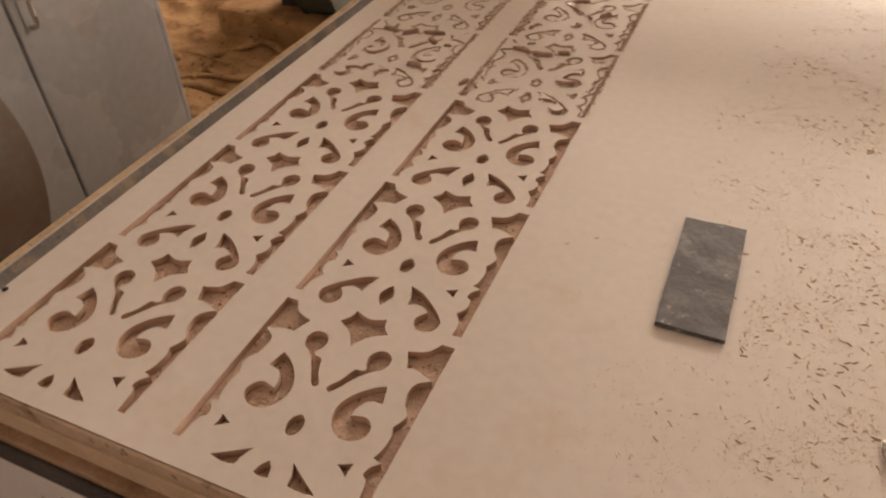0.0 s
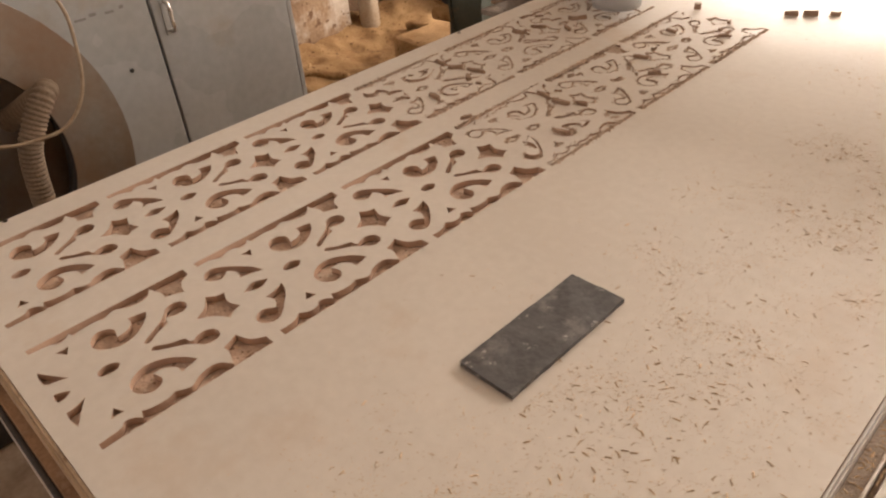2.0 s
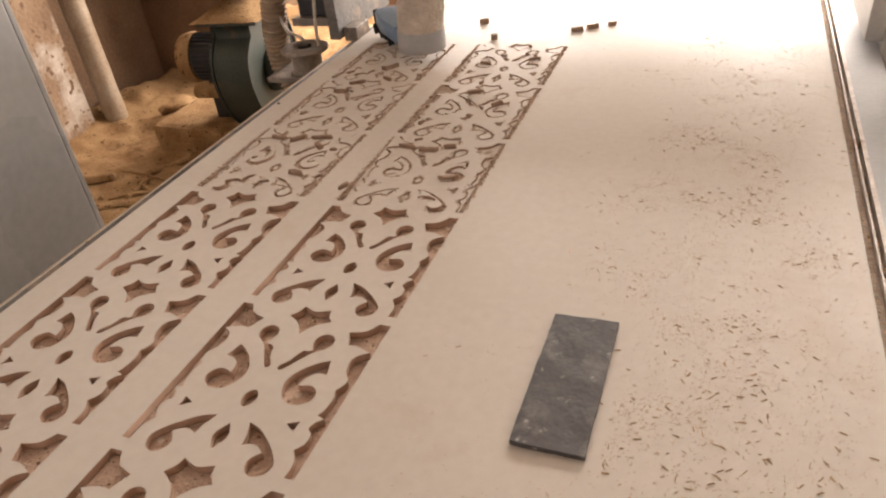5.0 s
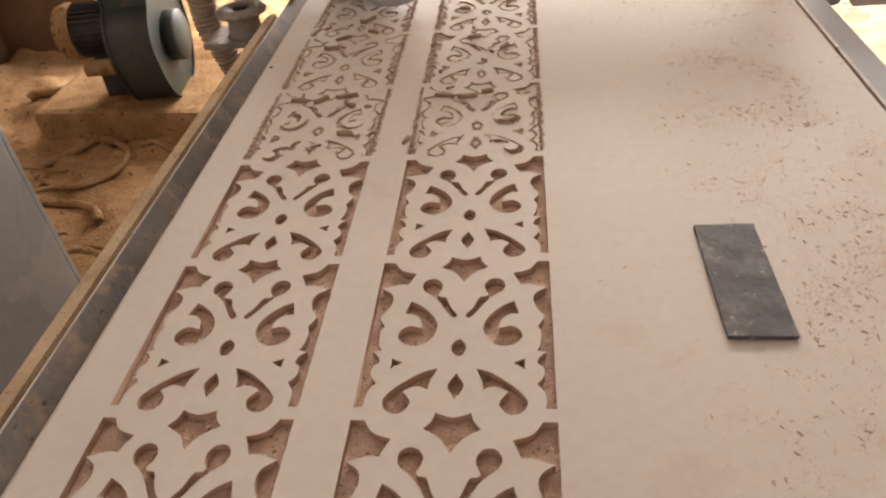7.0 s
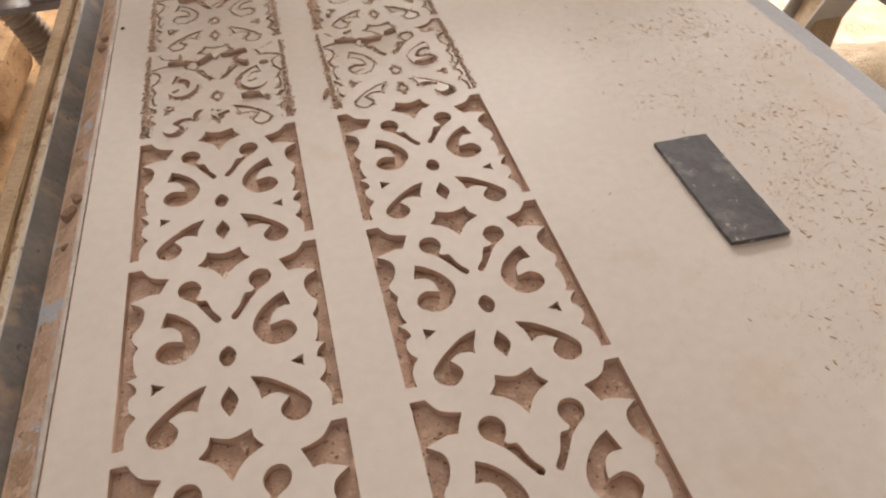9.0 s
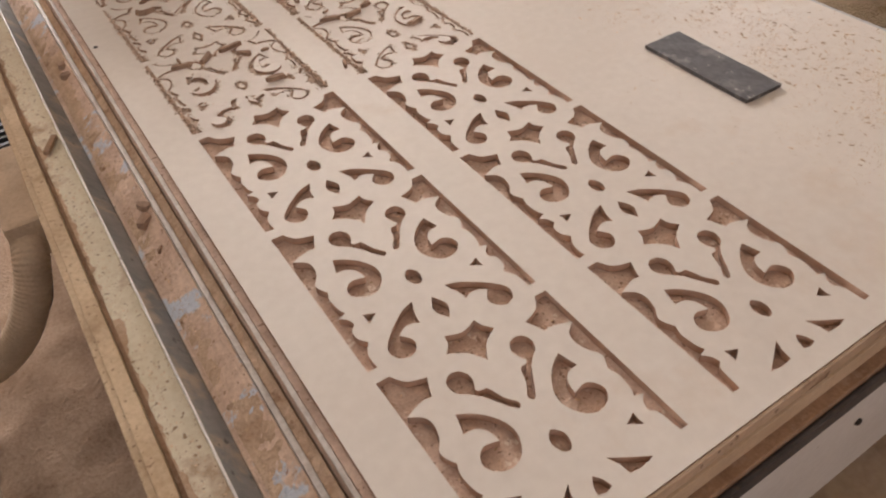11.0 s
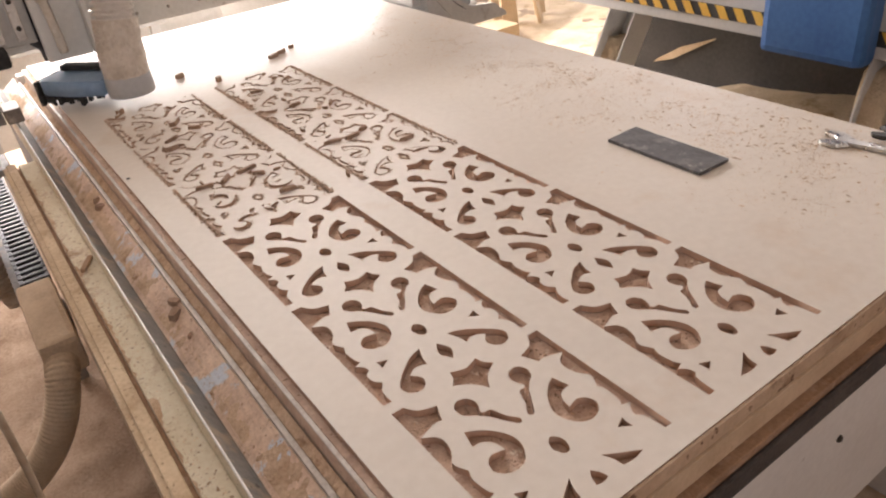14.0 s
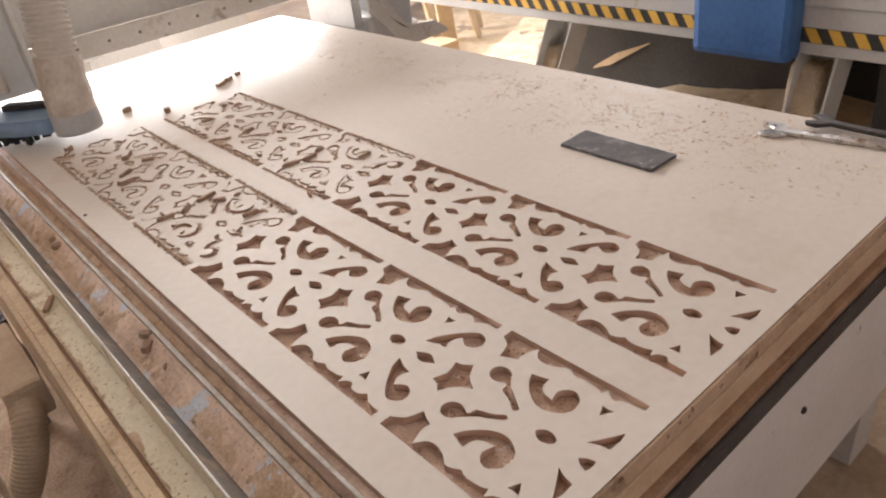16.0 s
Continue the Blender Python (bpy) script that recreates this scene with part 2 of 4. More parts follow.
M_FLOORDUST = material("pinkish_brown_floor_dust", (0.30, 0.205, 0.14), (0.52, 0.39, 0.285), 8, 110, 1.0, 0, 0.8, (0.24, 0.155, 0.10), 9, 0.60, 0.12, gloss=0.1, depth=0.014, specks=((0.30, 0.20, 0.13), 70, 0.66))
M_INK = material("grey_pencil_ink", (0.22, 0.22, 0.21), (0.28, 0.27, 0.26), 30, 200, 0.8, 0, 0.0)
M_WHITEPLY = material("white_sheet_goods", (0.62, 0.60, 0.56), (0.74, 0.72, 0.68), 3, 60, 0.6, 0, 0.05)

# ---------------------------------------------------------------- building helpers


def part(name, bm, mat, parent=None, label="", smooth=False):
    """Links a bmesh as one mesh object, under a thing or a part."""
    me = bpy.data.meshes.new(name)
    bm.to_mesh(me)
    bm.free()
    for m in mat if isinstance(mat, (list, tuple)) else (mat,):
        me.materials.append(m)
    if smooth:
        me.polygons.foreach_set("use_smooth", [True] * len(me.polygons))
    ob = new(name, me)
    if parent:
        ob.parent = parent
    if label:
        ob["label"] = label
    return ob


def thing(name, label, category, x=0, y=0, z=0, rz=0, group=""):
    ob = new(name)
    ob.matrix_basis = pose(x, y, z, 0, 0, rz)
    ob.empty_display_size = 0.05
    return tagged(ob, label, category, group)


def box(x0, x1, y0, y1, z0, z1, bevel=0.0, bm=None, m=None):
    """A box between limits, its edges rounded; added to bm."""
    made = bmesh.new()
    bmesh.ops.create_cube(made, size=1)
    for v in made.verts:
        v.co = Vector(((x0 + x1) / 2 + v.co.x * (x1 - x0), (y0 + y1) / 2 + v.co.y * (y1 - y0), (z0 + z1) / 2 + v.co.z * (z1 - z0)))
    if bevel:
        bmesh.ops.bevel(made, geom=list(made.edges), offset=bevel, segments=2, profile=0.6, affect="EDGES")
    if m is not None:
        made.transform(m)
    return join(bm, made)


def join(bm, made):
    if bm is None:
        return made
    me = bpy.data.meshes.new("joined")
    made.to_mesh(me)
    made.free()
    bm.from_mesh(me)
    bpy.data.meshes.remove(me)
    return bm


def lathe(profile, n=28, m=None, bm=None, cap=True):
    """A solid of revolution about z from (radius, height) pairs."""
    made = bmesh.new()
    rings = [[made.verts.new((r * math.cos(2 * math.pi * k / n), r * math.sin(2 * math.pi * k / n), h)) for k in range(n)] for r, h in profile]
    for a, b in zip(rings, rings[1:]):
        for k in range(n):
            made.faces.new((a[k], a[(k + 1) % n], b[(k + 1) % n], b[k]))
    if cap:
        made.faces.new(rings[0][::-1])
        made.faces.new(rings[-1])
    if m is not None:
        made.transform(m)
    return join(bm, made)


def smooth_path(points, steps=8):
    """A Catmull-Rom line through points."""
    pts = [Vector(p) for p in points]
    pts = [2 * pts[0] - pts[1], *pts, 2 * pts[-1] - pts[-2]]
    out = []
    for a, b, c, d in zip(pts, pts[1:], pts[2:], pts[3:]):
        for k in range(steps):
            t = k / steps
            out.append(0.5 * (2 * b + (c - a) * t + (2 * a - 5 * b + 4 * c - d) * t * t + (3 * b - a - 3 * c + d) * t ** 3))
    return out + [pts[-2]]


def tube(points, radius, n=10, ribs=0.0, pitch=0.012, steps=8, bm=None, ragged=0.0):
    """A tube along a smooth line; ribs: the depth of its corrugation."""
    line = smooth_path(points, steps)
    if ribs:
        length = [0.0]
        for a, b in zip(line, line[1:]):
            length.append(length[-1] + (b - a).length)
        count = int(length[-1] / (pitch / 4))
        at = np.linspace(0, length[-1], count)
        line = [Vector([float(np.interp(s, length, [p[k] for p in line])) for k in range(3)]) for s in at]
    made = bmesh.new()
    up, rings = None, []
    for k, p in enumerate(line):
        ahead = (line[min(k + 1, len(line) - 1)] - line[max(k - 1, 0)]).normalized()
        up = (up - ahead * up.dot(ahead)).normalized() if up else ahead.orthogonal().normalized()
        side = ahead.cross(up)
        r = radius - (ribs if ribs and k % 4 in (2, 3) else 0.0)
        r += ragged * noise.noise(p * 40)
        rings.append([made.verts.new(p + r * (math.cos(2 * math.pi * j / n) * up + math.sin(2 * math.pi * j / n) * side)) for j in range(n)])
    for a, b in zip(rings, rings[1:]):
        for j in range(n):
            made.faces.new((a[j], a[(j + 1) % n], b[(j + 1) % n], b[j]))
    made.faces.new(rings[0][::-1])
    made.faces.new(rings[-1])
    return join(bm, made)


def rounded(points, steps=5):
    """A closed outline through points; a point with a third value is a sharp corner."""
    out, n = [], len(points)
    for k in range(n):
        p1, p2 = points[k], points[(k + 1) % n]
        p0 = p1 if len(p1) > 2 else points[k - 1]
        p3 = p2 if len(p2) > 2 else points[(k + 2) % n]
        many = 1 if len(p1) > 2 and len(p2) > 2 else steps
        for s in range(many):
            t = s / many
            out.append(tuple(0.5 * (2 * b + (c - a) * t + (2 * a - 5 * b + 4 * c - d) * t * t + (3 * b - a - 3 * c + d) * t ** 3) for a, b, c, d in zip(p0[:2], p1[:2], p2[:2], p3[:2])))
    return out


def plate(outlines, z0, z1):
    """A flat plate from an outline and the outlines of the openings through it."""
    curve = bpy.data.curves.new("outline", "CURVE")
    curve.dimensions, curve.fill_mode, curve.extrude = "2D", "BOTH", (z1 - z0) / 2
    for o in outlines:
        s = curve.splines.new("POLY")
        s.points.add(len(o) - 1)
        s.points.foreach_set("co", [c for x, y in o for c in (x, y, 0, 1)])
        s.use_cyclic_u = True
    holder = bpy.data.objects.new("outline", curve)
    me = bpy.data.meshes.new_from_object(holder)
    bm = bmesh.new()
    bm.from_mesh(me)
    bmesh.ops.translate(bm, verts=bm.verts, vec=(0, 0, (z0 + z1) / 2))
    bpy.data.objects.remove(holder)
    bpy.data.curves.remove(curve)
    bpy.data.meshes.remove(me)
    return bm


def two_faced(bm):
    """Faces that look up take the first material, the others the second."""
    bm.normal_update()
    for f in bm.faces:
        f.material_index = 0 if f.normal.z > 0.5 else 1
    return bm


def heap(name, x0, x1, y0, y1, step, height, mat, label):
    """Loose material as a height field; height(x, y) in metres."""
    nx, ny = int((x1 - x0) / step) + 1, int((y1 - y0) / step) + 1
    bm = bmesh.new()
    v = [[bm.verts.new((x0 + i * step, y0 + j * step, height(x0 + i * step, y0 + j * step))) for j in range(ny)] for i in range(nx)]
    for i in range(nx - 1):
        for j in range(ny - 1):
            bm.faces.new((v[i][j], v[i + 1][j], v[i + 1][j + 1], v[i][j + 1]))
    ob = part(name, bm, mat, smooth=True)
    return tagged(ob, label, "sawdust", kind="stuff")


def turned(x, y, z, rx=0, ry=0, rz=0):
    return pose(x, y, z, rx, ry, rz)


# ---------------------------------------------------------------- the room
def lumps(x, y, scale, seed=0.0):
    return noise.fractal(Vector((x * scale, y * scale, seed)), 1.0, 2.0, 4)


ground = heap("ground", -3.0, 6.0, -3.2, 6.6, 0.07, lambda x, y: 0.006 * lumps(x, y, 3), M_GROUND, "dusty uneven concrete workshop floor strewn with sawdust")
tagged(ground, category="floor", kind="structure")
yard = box(-40, 40, 6.62, 80, -0.3, -0.02)
tagged(part("ground_yard", yard, M_GROUND), "pale sunlit yard outside the workshop opening", "ground", kind="structure")
yard = box(6.02, 60, -40, 6.6, -0.3, -0.02)
tagged(part("ground_yard", yard, M_GROUND), "pale sunlit yard beside the workshop", "ground", kind="structure")


def wall(name, pieces, label, mat=M_PLASTER):
    bm = None
    for p in pieces:
        bm = box(*p, bm=bm)
    return tagged(part(name, bm, mat), label, "wall", kind="structure")


wall("wall_north", [(-2.15, -1.2, 4.8, 5.0, 0, 3.4), (0.2, 0.5, 4.8, 5.0, 0, 3.4), (4.05, 5.5, 4.8, 5.0, 0, 3.4), (-1.2, 0.2, 4.8, 5.0, 2.85, 3.4), (0.5, 4.05, 4.8, 5.0, 2.85, 3.4)], "stained plaster wall around a wide bright opening")
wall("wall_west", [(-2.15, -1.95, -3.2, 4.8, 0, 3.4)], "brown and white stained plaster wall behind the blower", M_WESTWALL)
# Stub wall added to keep the north light off the west corner.
wall("wall_light_block", [(-1.949, -1.40, 2.95, 3.05, 0, 3.4)], "brown plaster stub wall added to shade the west corner", M_WESTWALL)
wall("wall_east", [(5.5, 5.8, -3.2, 1.9, 0, 3.4), (5.5, 5.8, 4.5, 5.0, 0, 3.4), (5.5, 5.8, 1.9, 4.5, 2.85, 3.4)], "stained plaster wall with a wide opening")
# Out of view; the gap is made up to suit the south fill lamp.
wall("wall_south", [(-2.4, -1.5, -3.2, -3.0, 0, 3.4), (0.3, 5.5, -3.2, -3.0, 0, 3.4), (-1.5, 0.3, -3.2, -3.0, 0, 1.4), (-1.5, 0.3, -3.2, -3.0, 2.6, 3.4)], "unseen stained plaster wall with an opening added for the fill light")
tagged(part("ceiling", box(-2.15, 5.8, -3.2, 5.0, 3.4, 3.5), M_CEIL), "grey sheet roof of the workshop", "ceiling", kind="structure")

# ---------------------------------------------------------------- the router table
TOP = 0.80
SHEET_W, SHEET_L, THICK = 1.206, 2.44, 0.0108
CELL, FIRST = 0.2804, -0.0245
STRIPS = (0.1895, 0.4935)

bed = thing("router_table", "dusty steel bed of a wood router under the white board", "router table")
part("edge_band", box(0.004, 1.212, -0.0045, -0.0005, TOP - 0.026, TOP - 0.0012, 0.001), M_EDGEWOOD, bed, "streaked pale wood edge band")
part("edge_band", box(0.002, 1.213, -0.0075, -0.0005, TOP - 0.0640, TOP - 0.0265, 0.0025), M_BANDPALE, bed, "pale yellow wood edge band")
part("bed_board", box(0.008, 1.2055, 0.0, 2.47, TOP - 0.064, TOP - THICK - 0.001, 0.001), M_FLOOR_POCKET, bed, "routed brown fibreboard spoilboard")
part("side_board", box(-0.0030, 0.0078, 0.0, 2.47, TOP - 0.050, TOP - 0.0150, 0.002), M_LEDGE, bed, "pinkish brown dusty board edge")
part("slot_lip", box(-0.0095, -0.0034, 0.0, 2.47, TOP - 0.0190, TOP - 0.0145, 0.001), M_LIP, bed, "thin bright aluminium lip")
part("channel_wall", box(-0.0088, -0.0034, 0.0, 2.47, TOP - 0.060, TOP - 0.0192, 0.001), M_LEDGE, bed, "brown dusty board edge")
part("under_board", box(-0.0235, 1.210, -0.0205, 2.47, TOP - 0.100, TOP - 0.0645, 0.002), M_BROWNBOARD, bed, "rough brown fibreboard edge")
part("dark_edge", box(-0.03, 1.24, -0.0285, -0.0208, TOP - 0.113, TOP - 0.0765, 0.0035), M_DARK, bed, "dark rounded steel lip")
part("apron", box(-0.028, 1.245, -0.0262, -0.0165, 0.36, TOP - 0.1135, 0.004), M_WHITESTEEL, bed, "white painted steel end plate")
for hx, hz in ((0.20, 0.64), (0.62, 0.60), (1.05, 0.64)):
    part("bolt", lathe([(.006, 0), (.006, .003), (.003, .005), (.001, .005)], 10, turned(hx, -.0262, hz, 90)), M_BLACKSTEEL, bed, "dark bolt head")
part("slot_lip", box(-0.0322, -0.0238, -0.02, 2.5, TOP - 0.070, TOP - 0.058, 0.002), M_LIP, bed, "rounded bright aluminium lip")
beam = box(-0.0808, -0.0325, -0.02, 2.6, 0.44, 0.706, 0.003)
for v in beam.verts:
    if v.co.z > 0.6 and v.co.x > -0.05:
        v.co.z += 0.031
part("side_beam", beam, M_BEDSTEEL, bed, "dusty flaking blue steel side beam")
flank = box(-0.1040, -0.0810, -0.02, 2.6, 0.655, 0.739, 0.0)
for v in flank.verts:
    if v.co.z > 0.71 and v.co.x > -0.09:
        v.co.z = 0.7055
part("guide_rail", flank, M_GREYBLUE, bed, "sloping grey blue steel guide rail")
part("rail_edge", box(-0.1074, -0.1042, -0.02, 2.6, 0.7362, 0.7408, 0.001), M_RAIL, bed, "worn bright rail edge")
part("rail_side", box(-0.1076, -0.1042, -0.02, 2.6, 0.650, 0.7360, 0.0005), M_CREAM, bed, "cream painted rail side")
part("rail_web", box(-0.1040, -0.0810, -0.02, 2.6, 0.44, 0.6545, 0.001), M_GREYBLUE, bed)
part("dust_tray", box(-0.151, -0.1079, -0.02, 1.84, 0.575, 0.690, 0.002), M_CREAM, bed, "cream steel tray under sawdust")
part("tray_wall", box(-0.1575, -0.1513, -0.02, 1.84, 0.47, 0.684, 0.001), M_BROWNBOARD, bed)
part("tray_cover", box(-0.190, -0.158, -0.02, 1.84, 0.50, 0.693, 0.003), M_TAN, bed, "dust coated tan cover strip")
part("tray_cover_lip", box(-0.180, -0.1585, -0.02, 1.84, 0.6935, 0.6985, 0.002), M_TAN, bed)
part("edge_trim", box(1.2058, 1.2092, 0.0, 2.44, TOP - 0.064, TOP - 0.006, 0.001), M_WHITEPLY, bed, "thin white edge strip")
part("edge_trim", box(1.2094, 1.2118, 0.0, 2.44, TOP - 0.064, TOP - 0.013, 0.001), M_LIP, bed, "thin bright aluminium strip")
part("side_channel", box(1.2120, 1.2300, -0.010, 2.5, TOP - 0.09, TOP - 0.036, 0.001), M_GREYDUST, bed, "channel packed with brown fibre dust")
part("slot_lip", box(1.2302, 1.2340, -0.02, 2.5, TOP - 0.10, TOP - 0.028, 0.001), M_LIP, bed, "thin bright aluminium lip")
part("slot", box(1.2342, 1.2408, -0.02, 2.5, TOP - 0.10, TOP - 0.050, 0.0005), M_SCRAP, bed, "dark brown slot full of dust")
part("slot_lip", box(1.2410, 1.2490, -0.02, 2.5, TOP - 0.10, TOP - 0.028, 0.001), M_LIP, bed, "bright aluminium lip")
part("side_beam", box(1.2492, 1.340, -0.03, 2.6, 0.44, 0.738, 0.003), M_COOLGREY, bed, "grey blue steel side beam")
part("crossbar", box(-0.028, 1.229, 2.502, 2.55, 0.44, 0.76, 0.004), M_GREYPAINT, bed)
for lx in (-0.02, 1.13):
    for ly in (0.03, 1.2, 2.38):
        part("leg", box(lx, lx + 0.1, ly, ly + 0.1, 0.0, TOP - 0.1005, 0.004), M_GREYPAINT, bed)
for ly in (0.05, 2.40):
    part("stretcher", box(0.081, 1.129, ly, ly + 0.06, 0.30, 0.38, 0.004), M_GREYPAINT, bed)

# outlines of the scroll pattern, metres from the middle of a cell's far edge
CURL = [(.0695, -.078, 1), (.076, -.102, 1), (.062, -.104), (.053, -.114), (.050, -.129, 1), (.056, -.127), (.067, -.125), (.076, -.131), (.080, -.142), (.076, -.151), (.067, -.158), (.055, -.160), (.043, -.155), (.034, -.143), (.030, -.129), (.033, -.114), (.043, -.098), (.057, -.085)]
SIX = [(.0235, -.1975, 1), (.042, -.204), (.061, -.218), (.075, -.231), (.084, -.243), (.085, -.252), (.080, -.262), (.069, -.267), (.060, -.264), (.054, -.256), (.053, -.248), (.057, -.241), (.063, -.234, 1), (.052, -.227), (.041, -.227), (.033, -.231, 1), (.031, -.217)]
KNOB = [(.030, -.042), (.036, -.034), (.046, -.032), (.054, -.037), (.057, -.047), (.053, -.058), (.044, -.065), (.034, -.075, 1), (.029, -.083), (.014, -.107), (.008, -.109), (.006, -.103), (.015, -.090), (.021, -.074), (.024, -.069, 1), (.032, -.068), (.035, -.064, 1), (.031, -.057), (.029, -.049)]
SIDE = [(.1185, .004, 1), (.102, .004, 1), (.090, -.013), (.068, -.021, 1), (.073, -.032), (.078, -.045, 1), (.090, -.044), (.113, -.052, 1), (.099, -.062), (.095, -.075), (.099, -.092), (.107, -.104), (.1065, -.113), (.100, -.125, 1), (.104, -.138), (.102, -.158), (.098, -.167, 1), (.109, -.1705, 1), (.101, -.178), (.098, -.188), (.104, -.194), (.106, -.203)]
SIDE_END = [(.104, -.212), (.097, -.221, 1), (.105, -.234), (.107, -.246), (.106, -.258, 1), (.1185, -.258, 1)]
SIDE_SHORT = [(.107, -.214), (.108, -.2235, 1), (.1185, -.2235, 1)]
TRIANGLE = [(.068, -.188, 1), (.083, -.181, 1), (.082, -.190), (.083, -.198, 1)]
STAR = [(-.021, .016, 1), (0, .009), (.021, .016, 1), (.024, .004), (.033, -.007, 1), (.013, -.020), (0, -.040, 1), (-.013, -.020), (-.033, -.007, 1), (-.024, .004)]
LEAF = [(0, -.205, 1), (.0095, -.225), (0, -.245, 1), (-.0095, -.225)]
DOT = [(0, -.1485), (.0075, -.155), (.0095, -.164), (.006, -.174), (0, -.1775), (-.006, -.174), (-.0095, -.164), (-.0075, -.155)]
WEDGE = [(.0245, -.204, 1), (.030, -.216), (.0325, -.2295, 1), (.048, -.231), (.064, -.2285, 1), (.040, -.214)]
PETAL = [(-.009, -.229, 1), (-.006, -.219), (0, -.211, 1), (.006, -.219), (.009, -.229, 1), (0, -.231)]


def mirrored(o):
    return [(-x, y) for x, y in reversed(o)]


def cell(k):
    """The outlines of the openings of cell k; the first cell is cut short by the board's end."""
    paired = [CURL, KNOB, TRIANGLE, SIDE + (SIDE_SHORT if k == 1 else SIDE_END)] + ([WEDGE] if k == 1 else [SIX])
    single = [STAR, DOT] + ([PETAL] if k == 1 else [LEAF])
    out = [rounded(o) for o in single]
    for o in paired:
        out += [rounded(o), mirrored(rounded(o))]
    return out


def moved(o, x, y):
    return [(px + x, py + y) for px, py in o]


board_outline = [(0.006, 0), (SHEET_W - 0.0005, 0), (SHEET_W - 0.0005, SHEET_L), (0.006, SHEET_L)]
openings = [moved(o, x, FIRST + CELL * k) for x in STRIPS for k in range(1, 7) for o in cell(k)]
board = part("white_board", two_faced(plate([board_outline, *openings], TOP - THICK, TOP)), [M_SHEET, M_CORE])
tagged(board, "white melamine faced fibreboard routed with two bands of scrollwork", "board")

# ---------------------------------------------------------------- offcuts still lying in the far cells
rng = random.Random(7)


def shrunk(o, by):
    """The outline moved inwards."""
    n, out = len(o), []
    area = sum(o[k - 1][0] * o[k][1] - o[k][0] * o[k - 1][1] for k in range(n))
    turn = 1 if area > 0 else -1
    for k in range(n):
        d = Vector((o[(k + 1) % n][0] - o[k - 1][0], o[(k + 1) % n][1] - o[k - 1][1]))
        if d.length < 1e-7:
            continue
        d.normalize()
        out.append((o[k][0] - d.y * by * turn, o[k][1] + d.x * by * turn))
    return out


def offcut(o, x, y, z, tilt, turn):
    cx, cy = sum(p[0] for p in o) / len(o), sum(p[1] for p in o) / len(o)
    bm = two_faced(plate([moved(shrunk(o, 0.0042), -cx, -cy)], -0.0092, 0.0))
    ob = part("wood_offcut", bm, [M_SHEET, M_CORE])
    ob.matrix_basis = pose(cx + x, cy + y, z, tilt[0], tilt[1], turn)
    return tagged(ob, "white faced brown fibreboard offcut lying loose in its cutout", "offcut", "offcuts in the scrollwork")


for sx in STRIPS:
    for k in (4, 5, 6):
        for o in cell(k):
            r = rng.random()
            y = FIRST + CELL * k
            if r < 0.03:
                continue
            if r < 0.22 and abs(o[0][0]) < 0.1:
                offcut(o, sx + rng.uniform(-.008, .008), y + rng.uniform(-.006, .01), TOP + rng.uniform(0.001, 0.004), (rng.uniform(-4, 4), rng.uniform(-3.5, 3.5)), rng.uniform(-15, 15))
            else:
                offcut(o, sx + rng.uniform(-.0007, .0007), y + rng.uniform(-.0007, .0007), TOP - rng.uniform(0.0006, 0.0016), (rng.uniform(-2.0, 2.0), rng.uniform(-2.0, 2.0)), rng.uniform(-2, 2))


def crumb(x, y, z, sx, sy, sz, turn, tilt, brown=False):
    """A broken piece with an uneven outline and a worn upper edge."""
    n = 7
    ring = [(math.cos(2 * math.pi * (k + rng.uniform(-.25, .25)) / n), math.sin(2 * math.pi * (k + rng.uniform(-.25, .25)) / n)) for k in range(n)]
    ring = [(sx * .5 * max(-.9, min(.9, px * 1.25)) * rng.uniform(.85, 1.1), sy * .5 * max(-.85, min(.85, py * 1.3)) * rng.uniform(.8, 1.15)) for px, py in ring]
    bm = bmesh.new()
    low = [bm.verts.new((px, py, 0)) for px, py in ring]
    top = [bm.verts.new((px * .9 + rng.uniform(-.06, .06) * sx, py * .85, sz * rng.uniform(.75, 1.0))) for px, py in ring]
    bm.faces.new(low[::-1])
    bm.faces.new(top)
    for k in range(n):
        bm.faces.new((low[k], low[(k + 1) % n], top[(k + 1) % n], top[k]))
    ob = part("board_scrap", bm if brown else two_faced(bm), M_SCRAP if brown else [M_SHEET, M_SCRAP])
    ob.matrix_basis = pose(x, y, z, tilt, 0, turn)
    return tagged(ob, "brown broken scrap of fibreboard lying on its side" if brown else "small broken scrap of white faced brown fibreboard", "scrap", "scraps on the board")


